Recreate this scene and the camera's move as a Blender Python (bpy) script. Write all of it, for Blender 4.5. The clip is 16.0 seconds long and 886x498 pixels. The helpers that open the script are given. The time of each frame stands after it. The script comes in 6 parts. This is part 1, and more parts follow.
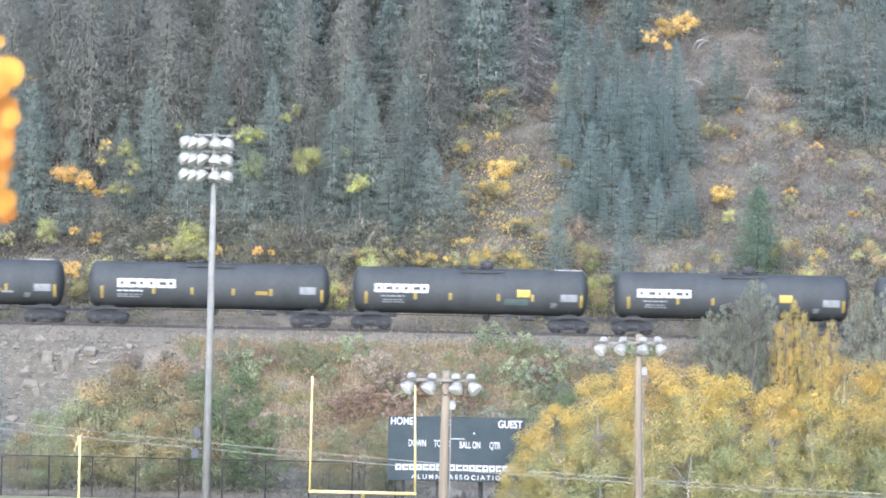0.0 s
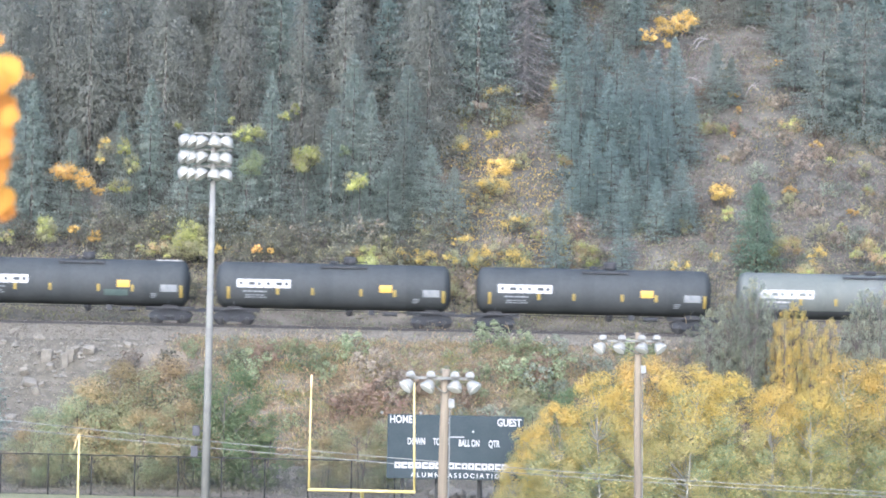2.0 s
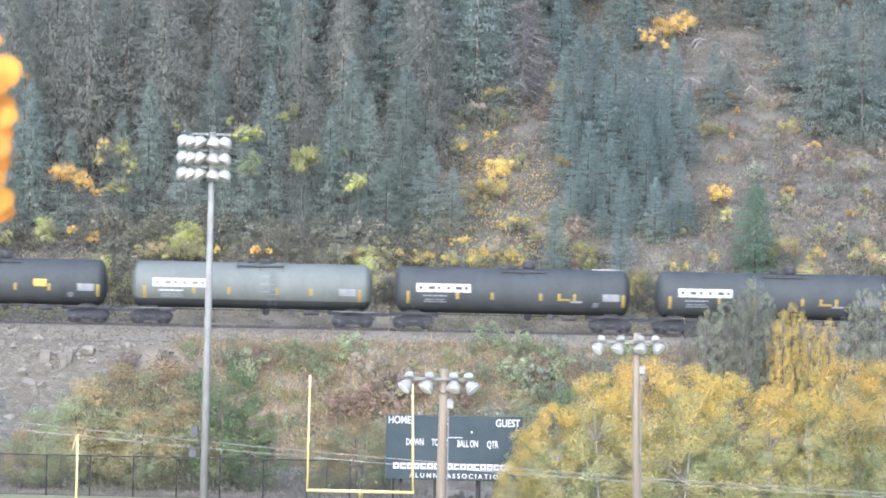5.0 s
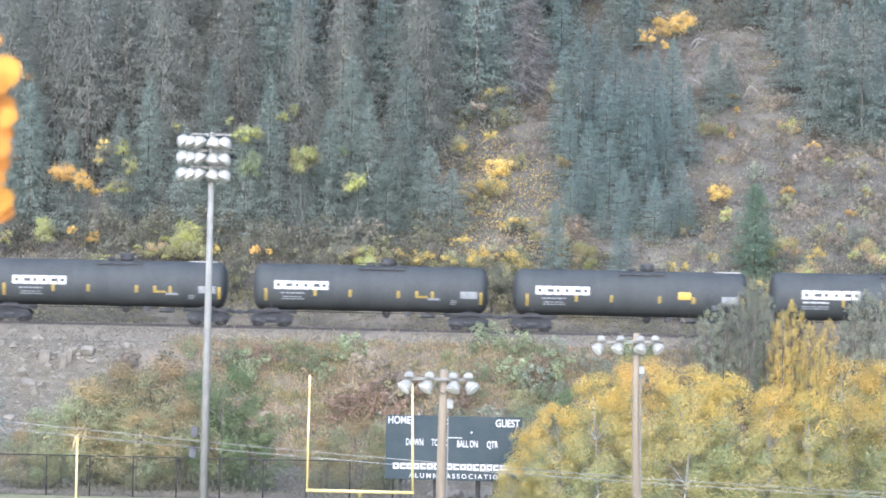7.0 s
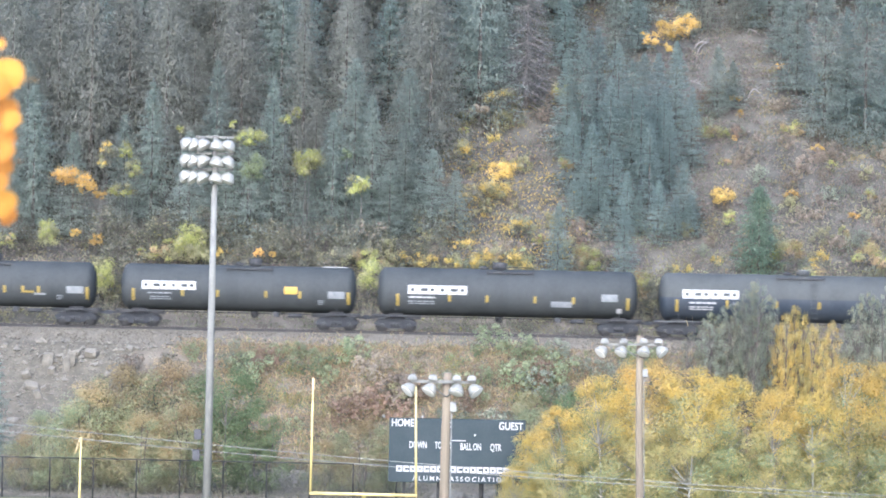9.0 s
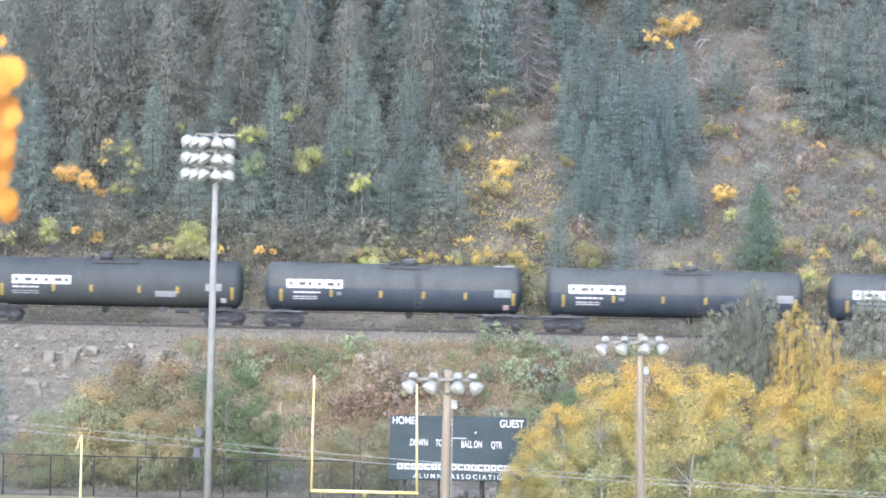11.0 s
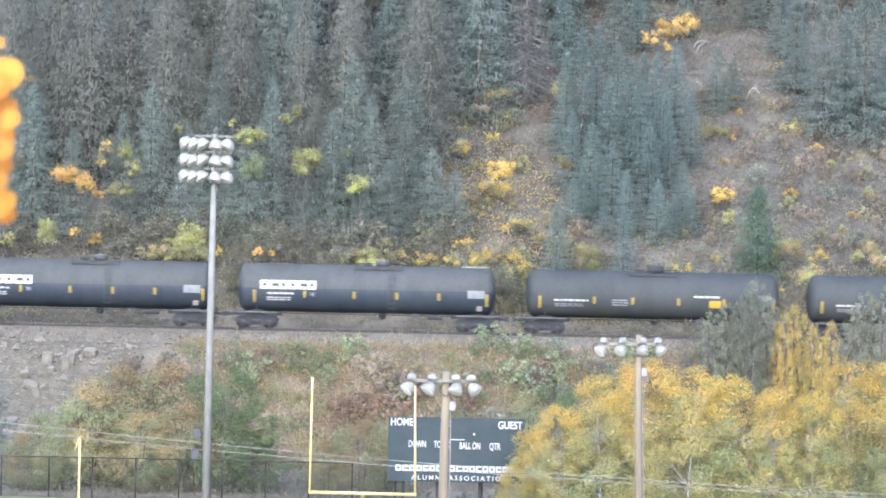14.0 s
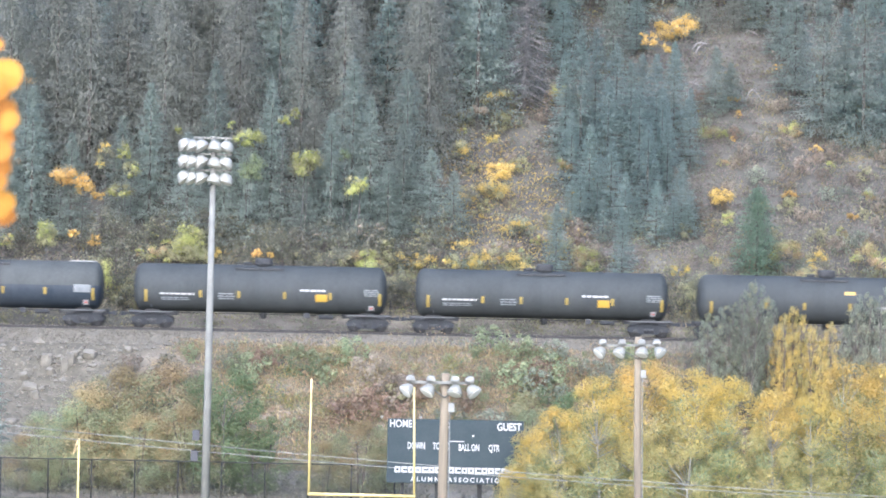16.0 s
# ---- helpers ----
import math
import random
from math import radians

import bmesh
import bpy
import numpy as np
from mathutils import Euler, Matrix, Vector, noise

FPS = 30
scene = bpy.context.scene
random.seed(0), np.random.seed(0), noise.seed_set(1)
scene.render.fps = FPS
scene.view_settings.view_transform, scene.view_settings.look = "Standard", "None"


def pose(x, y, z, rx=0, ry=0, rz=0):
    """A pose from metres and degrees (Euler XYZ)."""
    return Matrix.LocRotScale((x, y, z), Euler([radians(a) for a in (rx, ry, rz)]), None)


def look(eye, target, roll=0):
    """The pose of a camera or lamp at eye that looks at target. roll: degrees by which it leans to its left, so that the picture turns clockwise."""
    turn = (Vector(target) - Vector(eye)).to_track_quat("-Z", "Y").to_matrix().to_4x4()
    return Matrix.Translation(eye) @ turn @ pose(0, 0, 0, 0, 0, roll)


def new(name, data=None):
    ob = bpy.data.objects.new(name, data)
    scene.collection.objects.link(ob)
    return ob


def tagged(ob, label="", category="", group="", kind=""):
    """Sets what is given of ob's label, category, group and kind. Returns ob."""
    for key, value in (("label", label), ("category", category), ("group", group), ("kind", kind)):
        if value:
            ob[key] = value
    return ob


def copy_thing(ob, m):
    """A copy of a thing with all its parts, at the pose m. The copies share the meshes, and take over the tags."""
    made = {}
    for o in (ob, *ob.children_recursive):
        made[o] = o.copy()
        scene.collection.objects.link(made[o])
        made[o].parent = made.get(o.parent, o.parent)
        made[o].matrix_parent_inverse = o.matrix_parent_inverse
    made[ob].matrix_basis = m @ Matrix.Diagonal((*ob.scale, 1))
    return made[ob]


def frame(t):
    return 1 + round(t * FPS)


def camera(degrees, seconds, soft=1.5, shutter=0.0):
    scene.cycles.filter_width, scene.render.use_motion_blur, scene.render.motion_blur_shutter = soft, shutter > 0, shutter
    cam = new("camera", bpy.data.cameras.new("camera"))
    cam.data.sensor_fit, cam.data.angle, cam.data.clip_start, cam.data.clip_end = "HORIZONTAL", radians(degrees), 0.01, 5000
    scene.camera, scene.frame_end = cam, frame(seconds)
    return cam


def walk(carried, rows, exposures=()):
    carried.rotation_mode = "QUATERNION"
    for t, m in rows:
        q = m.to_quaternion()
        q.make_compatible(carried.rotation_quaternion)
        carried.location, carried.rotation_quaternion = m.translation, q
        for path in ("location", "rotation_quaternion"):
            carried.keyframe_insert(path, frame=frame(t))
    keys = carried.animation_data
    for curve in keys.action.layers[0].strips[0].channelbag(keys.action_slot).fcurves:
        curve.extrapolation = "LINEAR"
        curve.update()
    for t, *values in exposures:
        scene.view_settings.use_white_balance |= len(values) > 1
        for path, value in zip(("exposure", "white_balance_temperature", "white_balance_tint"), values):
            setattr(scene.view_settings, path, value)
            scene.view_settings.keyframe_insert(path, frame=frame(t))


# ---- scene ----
# Long-lens view, from a bank, over a sports ground to a railway embankment below a wooded hillside.
DROP, FOCAL = 2.78, 6385.0
EYE = (0.0, 0.0, 18.0)
cam = camera(14, 16.0, soft=1.8, shutter=0.4)
cam.data.dof.use_dof, cam.data.dof.focus_distance, cam.data.dof.aperture_fstop = True, 240.0, 7.6

# hand shake: seconds, sideways and upward sway
SHAKE = [(0.0, 0.0, 0.0), (0.5, 0.0, 1.5), (1.0, 3.0, 0.0), (1.5, -1.2, -0.5), (2.0, -1.6, -3.1), (2.5, -0.2, -1.5), (3.0, -1.6, 0.0),
         (3.5, -3.1, -1.5), (4.0, -3.1, -3.1), (6.5, -6.1, 0.0), (7.0, -4.6, -1.7), (7.5, -3.1, 1.5), (8.0, -1.6, 1.5), (8.5, 0.0, 3.1),
         (9.0, 1.5, 3.1), (11.5, 2.9, -3.1), (12.0, 0.0, -4.6), (12.5, 0.0, -4.8), (13.0, -4.8, -4.6), (13.5, -0.2, -0.8),
         (14.0, 0.0, 1.5), (14.5, -1.6, 1.9), (15.0, -1.6, 1.1), (15.5, -6.4, 1.5), (16.0, -1.6, 4.6)]
walk(cam, [(t, look(EYE, (-sx * 250 / FOCAL, 250, 18 - DROP + sy * 250 / FOCAL), 1.2)) for t, sx, sy in SHAKE],
     exposures=[(0.0, 2.35, 5220, 15), (16.0, 2.35, 5220, 15)])

# ---- light: overcast autumn day ----
world = bpy.data.worlds.new("sky")
scene.world = world
world.use_nodes = True
wn = world.node_tree.nodes
sky = wn.new("ShaderNodeTexSky")
sky.sky_type, sky.sun_disc = "NISHITA", False
sky.sun_elevation, sky.sun_rotation = radians(28), radians(190)
sky.air_density, sky.dust_density, sky.ozone_density = 1.0, 4.0, 1.0
wn["Background"].inputs["Strength"].default_value = 0.095
world.node_tree.links.new(sky.outputs["Color"], wn["Background"].inputs["Color"])
sun = new("sun", bpy.data.lights.new("sun", "SUN"))
sun.data.energy, sun.data.angle, sun.data.color = 1.5, radians(90), (1.0, 0.985, 0.96)
sun.matrix_world = look((-26, -150, 81), (0, 0, 0))


# ---- materials ----
def mat(name, rough=0.7, metal=0.0):
    m = bpy.data.materials.new(name)
    m.use_nodes = True
    b = m.node_tree.nodes["Principled BSDF"]
    b.inputs["Roughness"].default_value, b.inputs["Metallic"].default_value = rough, metal
    return m, m.node_tree.nodes, m.node_tree.links, b


def ramp(nodes, stops):
    r = nodes.new("ShaderNodeValToRGB")
    e = r.color_ramp.elements
    while len(e) < len(stops):
        e.new(0.5)
    for k, (p, c) in enumerate(stops):
        e[k].position, e[k].color = p, (*c, 1)
    return r


def noise_node(nodes, links, scale, detail=4, src="Object", stretch=None):
    tc = nodes.new("ShaderNodeTexCoord")
    n = nodes.new("ShaderNodeTexNoise")
    n.inputs["Scale"].default_value, n.inputs["Detail"].default_value = scale, detail
    out = tc.outputs[src]
    if stretch:
        mp = nodes.new("ShaderNodeMapping")
        mp.inputs["Scale"].default_value = stretch
        links.new(out, mp.inputs["Vector"])
        out = mp.outputs["Vector"]
    links.new(out, n.inputs["Vector"])
    return n


def worn(name, a, b, rough=0.6, metal=0.0, scale=3.0, fine=40.0, bump=0.1, stretch=None, gloss=0.5):
    """A surface that varies between two colours at two scales, with fine relief."""
    m, n, l, p = mat(name, rough, metal)
    p.inputs["Specular IOR Level"].default_value = gloss
    n1 = noise_node(n, l, scale, 5, "Object", stretch)
    n2 = noise_node(n, l, fine, 3, "Object", stretch)
    add = n.new("ShaderNodeMath")
    add.operation = "MULTIPLY_ADD"
    add.inputs[1].default_value, add.inputs[2].default_value = 0.4, 0.0
    l.new(n2.outputs["Fac"], add.inputs[0])
    s = n.new("ShaderNodeMath")
    s.operation = "MULTIPLY_ADD"
    s.inputs[1].default_value = 0.6
    l.new(n1.outputs["Fac"], s.inputs[0])
    l.new(add.outputs[0], s.inputs[2])
    r = ramp(n, [(0.35, a), (0.65, b)])
    l.new(s.outputs[0], r.inputs["Fac"])
    l.new(r.outputs["Color"], p.inputs["Base Color"])
    bp = n.new("ShaderNodeBump")
    bp.inputs["Strength"].default_value, bp.inputs["Distance"].default_value = bump, 0.02
    l.new(n2.outputs["Fac"], bp.inputs["Height"])
    l.new(bp.outputs["Normal"], p.inputs["Normal"])
    return m


def foliage(name, cols, patch=0.0, thin=0.25, drift=0.008, spread=0.30):
    """Leaves: one colour of the row for each leaf, shifted from plant to plant; patch: size of drifts of one colour, in 1/m."""
    m, n, l, p = mat(name, 0.75)
    g = n.new("ShaderNodeNewGeometry")
    o = n.new("ShaderNodeObjectInfo")
    r = ramp(n, [((k + 0.5) / len(cols), c) for k, c in enumerate(cols)])
    f = g.outputs["Random Per Island"]
    if patch:
        nz = n.new("ShaderNodeTexNoise")
        nz.inputs["Scale"].default_value, nz.inputs["Detail"].default_value = patch, 3
        l.new(g.outputs["Position"], nz.inputs["Vector"])
        st = n.new("ShaderNodeMapRange")
        st.inputs["From Min"].default_value, st.inputs["From Max"].default_value = 0.36, 0.64
        l.new(nz.outputs["Fac"], st.inputs["Value"])
        mx = n.new("ShaderNodeMath")
        mx.operation = "MULTIPLY_ADD"
        mx.inputs[1].default_value = 0.35
        l.new(f, mx.inputs[0])
        m2 = n.new("ShaderNodeMath")
        m2.operation = "MULTIPLY"
        m2.inputs[1].default_value = 0.65
        l.new(st.outputs["Result"], m2.inputs[0])
        l.new(m2.outputs[0], mx.inputs[2])
        f = mx.outputs[0]
    l.new(f, r.inputs["Fac"])
    hs = n.new("ShaderNodeHueSaturation")
    mr = n.new("ShaderNodeMapRange")
    mr.inputs["To Min"].default_value, mr.inputs["To Max"].default_value = 1 - spread, 1 + spread
    l.new(o.outputs["Random"], mr.inputs["Value"])
    l.new(mr.outputs["Result"], hs.inputs["Value"])
    l.new(r.outputs["Color"], hs.inputs["Color"])
    fr = n.new("ShaderNodeMath")
    fr.operation = "MULTIPLY"
    fr.inputs[1].default_value = 7.31
    l.new(o.outputs["Random"], fr.inputs[0])
    fr2 = n.new("ShaderNodeMath")
    fr2.operation = "FRACT"
    l.new(fr.outputs[0], fr2.inputs[0])
    hue = n.new("ShaderNodeMapRange")
    hue.inputs["To Min"].default_value, hue.inputs["To Max"].default_value = 0.5 - drift, 0.5 + drift
    l.new(fr2.outputs[0], hue.inputs["Value"])
    l.new(hue.outputs["Result"], hs.inputs["Hue"])
    l.new(hs.outputs["Color"], p.inputs["Base Color"])
    p.inputs["Specular IOR Level"].default_value = 0.25
    t = n.new("ShaderNodeBsdfTranslucent")
    l.new(hs.outputs["Color"], t.inputs["Color"])
    mix = n.new("ShaderNodeMixShader")
    mix.inputs["Fac"].default_value = thin
    l.new(p.outputs["BSDF"], mix.inputs[1])
    l.new(t.outputs["BSDF"], mix.inputs[2])
    l.new(mix.outputs["Shader"], n["Material Output"].inputs["Surface"])
    return m


M = {}
M["black_tank"] = worn("black tank paint", (0.027, 0.031, 0.031), (0.043, 0.047, 0.047), 0.75, 0, 0.7, 9, 0.04, (1, 1, 0.35), 0.22)
# dust on black paint, with the sky's reflection put into the grey
M["dusty_skylit_black"] = worn("black tank paint greyed by dust and painted sky sheen", (0.039, 0.043, 0.041), (0.060, 0.064, 0.062), 0.8, 0, 0.7, 9, 0.04, (1, 1, 0.35), 0.22)
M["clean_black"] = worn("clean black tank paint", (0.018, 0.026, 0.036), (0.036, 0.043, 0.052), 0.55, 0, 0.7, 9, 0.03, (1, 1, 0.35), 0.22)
M["grey_tank"] = worn("pale grey tank paint", (0.076, 0.085, 0.077), (0.101, 0.108, 0.096), 0.7, 0, 0.6, 7, 0.04, (1, 1, 0.3), 0.22)
M["grey_stain"] = worn("oil-stained grey paint", (0.075, 0.087, 0.090), (0.129, 0.141, 0.141), 0.5, 0, 2.0, 9, 0.04, (1, 1, 0.2))
M["bogie_iron"] = worn("grimy cast iron", (0.012, 0.014, 0.017), (0.028, 0.031, 0.035), 0.85, 0, 3, 20, 0.2)
M["wheel_steel"] = worn("worn wheel steel", (0.020, 0.021, 0.023), (0.048, 0.048, 0.048), 0.6, 0.2, 3, 20, 0.1)
M["platform_steel"] = worn("dirty worn platform steel", (0.055, 0.058, 0.060), (0.115, 0.118, 0.118), 0.7, 0.1, 3, 20, 0.1)
M["frame_black"] = worn("dirty black frame paint", (0.016, 0.018, 0.020), (0.044, 0.044, 0.044), 0.9, 0, 2, 15, 0.1)
M["light_edge"] = worn("worn pale walkway steel", (0.133, 0.137, 0.132), (0.226, 0.228, 0.211), 0.6, 0.1, 3, 20, 0.1)
M["white_mark"] = worn("white stencil paint", (0.285, 0.285, 0.278), (0.354, 0.354, 0.346), 0.6, 0, 2, 20, 0.02)
M["grey_mark"] = worn("faded grey stencil", (0.120, 0.132, 0.140), (0.192, 0.200, 0.208), 0.7, 0, 4, 30, 0.02)
M["panel_grey"] = worn("faded data panel paint", (0.105, 0.115, 0.118), (0.165, 0.172, 0.172), 0.7, 0, 3, 14, 0.02)
M["yellow_mark"] = worn("yellow reflective tape", (0.179, 0.128, 0.021), (0.222, 0.164, 0.036), 0.5, 0, 3, 30, 0.02)
M["placard"] = worn("yellow placard", (0.303, 0.190, 0.017), (0.337, 0.219, 0.030), 0.5, 0, 3, 30, 0.02)
M["green_smear"] = worn("faded green paint smear", (0.035, 0.055, 0.05), (0.055, 0.08, 0.068), 0.7, 0, 4, 20, 0.02)
M["red_mark"] = worn("red placard border", (0.5, 0.06, 0.04), (0.6, 0.10, 0.07), 0.5, 0, 4, 20, 0.02)
M["rail_steel"] = worn("grimy rail", (0.016, 0.015, 0.014), (0.036, 0.033, 0.030), 0.85, 0, 2, 25, 0.1)
M["rail_top"] = worn("bright rail head", (0.144, 0.137, 0.130), (0.198, 0.191, 0.180), 0.35, 0.9, 2, 25, 0.03)
M["tie"] = worn("creosoted tie", (0.026, 0.024, 0.023), (0.058, 0.052, 0.047), 0.9, 0, 4, 30, 0.3)
M["galv"] = worn("galvanised steel", (0.126, 0.126, 0.115), (0.179, 0.179, 0.160), 0.9, 0.0, 1.5, 15, 0.04, None, 0.15)
M["lamp_shell"] = worn("pale lamp housing", (0.167, 0.169, 0.150), (0.232, 0.228, 0.197), 0.45, 0, 3, 20, 0.03)
M["pole_wood"] = worn("weathered pole wood", (0.121, 0.098, 0.068), (0.193, 0.162, 0.113), 0.85, 0, 3, 25, 0.3, (1, 1, 0.05))
M["goal_yellow"] = worn("yellow goal paint", (0.440, 0.355, 0.116), (0.511, 0.425, 0.182), 0.45, 0, 2, 20, 0.02)
M["board_green"] = worn("dark green board", (0.017, 0.027, 0.030), (0.027, 0.037, 0.041), 0.9, 0, 0.8, 12, 0.03)
# paler than the housing: offsets shade, with the glass's reflection put into the colour
M["lamp_lens"] = worn("floodlight lens with painted reflection", (0.46, 0.45, 0.42), (0.58, 0.57, 0.54), 0.6, 0, 3, 20, 0.02, None, 0.2)
M["fence_black"] = worn("black coated fence steel", (0.022, 0.022, 0.021), (0.042, 0.042, 0.040), 0.8, 0, 3, 20, 0.05, None, 0.2)
M["wire"] = worn("pale cable sheath", (0.153, 0.156, 0.141), (0.210, 0.210, 0.190), 0.6, 0, 1, 10, 0.02)
M["black_box"] = worn("black equipment box", (0.02, 0.021, 0.024), (0.045, 0.046, 0.05), 0.6, 0, 4, 20, 0.05)
M["rock"] = worn("pale broken limestone", (0.095, 0.087, 0.069), (0.177, 0.163, 0.130), 0.9, 0, 2.5, 18, 0.5)
M["ballast"] = worn("grey ballast stone", (0.055, 0.049, 0.037), (0.147, 0.132, 0.100), 0.9, 0, 9, 16, 0.6)
M["bark"] = worn("grey bark", (0.066, 0.055, 0.047), (0.132, 0.116, 0.099), 0.9, 0, 4, 25, 0.4, (1, 1, 0.2))
M["pale_bark"] = worn("pale aspen bark", (0.192, 0.188, 0.160), (0.288, 0.280, 0.248), 0.85, 0, 4, 25, 0.3, (1, 1, 0.4))
M["dead_wood"] = worn("bare grey twigs", (0.19, 0.175, 0.16), (0.32, 0.30, 0.275), 0.9, 0, 4, 25, 0.2)

# far foliage, paled and greyed: the distance haze is put into its colours
M["spruce_blue"] = foliage("blue-green needles", [(0.237, 0.293, 0.265), (0.257, 0.317, 0.286), (0.281, 0.340, 0.309), (0.299, 0.360, 0.329)], 0, 0.72, 0.015, 0.14)
M["spruce_dark"] = foliage("dark green needles", [(0.234, 0.273, 0.234), (0.255, 0.297, 0.254), (0.280, 0.319, 0.273), (0.301, 0.334, 0.290)], 0, 0.72, 0.015, 0.16)
M["spruce_brown"] = foliage("olive-grey needles and lichen", [(0.234, 0.245, 0.200), (0.256, 0.267, 0.221), (0.282, 0.284, 0.240), (0.298, 0.294, 0.257)], 0, 0.72, 0.015, 0.15)
M["pine_green"] = foliage("soft green pine needles", [(0.183, 0.243, 0.173), (0.195, 0.261, 0.184), (0.212, 0.276, 0.195), (0.228, 0.290, 0.207)], 0, 0.72, 0.01, 0.1)
M["spruce_dead"] = foliage("grey dry needles", [(0.219, 0.215, 0.203), (0.236, 0.232, 0.220), (0.251, 0.247, 0.233), (0.228, 0.234, 0.203)], 0, 0.72, 0.015, 0.1)
M["leaf_gold"] = foliage("golden leaves", [(0.532, 0.403, 0.124), (0.580, 0.432, 0.130), (0.617, 0.452, 0.137), (0.580, 0.456, 0.169)], 0, 0.62, 0.008, 0.12)
M["leaf_aspen"] = foliage("yellow-green aspen leaves", [(0.371, 0.346, 0.156), (0.414, 0.380, 0.173), (0.459, 0.406, 0.183), (0.490, 0.418, 0.187)], 0, 0.62, 0.008, 0.12)
M["leaf_moss"] = foliage("green aspen leaves", [(0.258, 0.302, 0.165), (0.288, 0.330, 0.178), (0.318, 0.355, 0.194), (0.348, 0.371, 0.205)], 0, 0.62, 0.008, 0.12)
M["leaf_bright"] = foliage("bright yellow leaves", [(0.445, 0.307, 0.089), (0.496, 0.338, 0.100), (0.547, 0.369, 0.109), (0.530, 0.384, 0.158)], 0, 0.45)
M["leaf_orange"] = foliage("orange leaves", [(0.472, 0.292, 0.082), (0.542, 0.343, 0.095), (0.578, 0.393, 0.122), (0.507, 0.373, 0.150)], 0, 0.5)
M["leaf_amber"] = foliage("amber aspen leaves", [(0.50, 0.215, 0.035), (0.56, 0.255, 0.045), (0.60, 0.32, 0.10), (0.54, 0.235, 0.04)], 0, 0.5)
M["leaf_lime"] = foliage("lime leaves", [(0.292, 0.313, 0.105), (0.346, 0.362, 0.118), (0.400, 0.402, 0.140), (0.421, 0.413, 0.155)], 0, 0.5)
M["leaf_olive"] = foliage("yellow-green leaves", [(0.291, 0.287, 0.161), (0.324, 0.318, 0.183), (0.357, 0.342, 0.195), (0.390, 0.362, 0.207)], 0, 0.62, 0.008, 0.16)
M["leaf_green"] = foliage("dull green leaves", [(0.193, 0.233, 0.133), (0.227, 0.270, 0.153), (0.267, 0.302, 0.176), (0.311, 0.334, 0.196)], 0, 0.62)
M["leaf_fresh"] = foliage("fresh green leaves", [(0.175, 0.235, 0.118), (0.200, 0.262, 0.130), (0.225, 0.288, 0.145), (0.255, 0.305, 0.155)], 0, 0.6)
M["leaf_grey"] = foliage("grey-green leaves", [(0.194, 0.218, 0.165), (0.223, 0.247, 0.187), (0.254, 0.275, 0.207), (0.289, 0.301, 0.212)], 0, 0.62)
M["leaf_straw"] = foliage("yellowing straw leaves", [(0.311, 0.241, 0.133), (0.342, 0.261, 0.143), (0.355, 0.274, 0.133), (0.332, 0.266, 0.154)], 0, 0.5)
M["leaf_dull"] = foliage("dull olive-brown leaves", [(0.132, 0.134, 0.104), (0.154, 0.151, 0.117), (0.176, 0.168, 0.129), (0.181, 0.181, 0.114)], 0, 0.55)
M["leaf_red"] = foliage("rust-red leaves", [(0.222, 0.156, 0.110), (0.253, 0.177, 0.122), (0.272, 0.201, 0.140), (0.245, 0.198, 0.144)], 0, 0.5)
M["leaf_tan"] = foliage("dry tan grass and leaves", [(0.194, 0.164, 0.130), (0.232, 0.192, 0.147), (0.268, 0.221, 0.169), (0.217, 0.190, 0.130)], 0, 0.4)
M["scrub"] = foliage("mixed autumn scrub", [(0.246, 0.211, 0.082), (0.159, 0.132, 0.122), (0.139, 0.156, 0.103), (0.199, 0.168, 0.145), (0.171, 0.143, 0.133), (0.171, 0.175, 0.103), (0.214, 0.179, 0.154), (0.254, 0.224, 0.091)], 0.3, 0.5)
M["scrub_bank"] = foliage("bank scrub of green, rust and straw", [(0.275, 0.210, 0.072), (0.110, 0.166, 0.093), (0.209, 0.206, 0.093), (0.266, 0.171, 0.106), (0.311, 0.253, 0.156), (0.231, 0.179, 0.122), (0.129, 0.171, 0.089), (0.248, 0.145, 0.101), (0.329, 0.267, 0.161)], 0.45, 0.5)
M["verge"] = foliage("tan and yellow-green verge grass", [(0.242, 0.223, 0.149), (0.191, 0.202, 0.126), (0.255, 0.230, 0.167), (0.281, 0.255, 0.108), (0.217, 0.204, 0.153)], 0.25, 0.5)
M["bark_dark"] = worn("dark damp bark", (0.05, 0.048, 0.042), (0.10, 0.095, 0.085), 0.9, 0, 4, 25, 0.3)
M["faded_sleeve"] = worn("sun-faded yellow sleeve", (0.55, 0.40, 0.20), (0.68, 0.50, 0.26), 0.7, 0, 3, 20, 0.05)


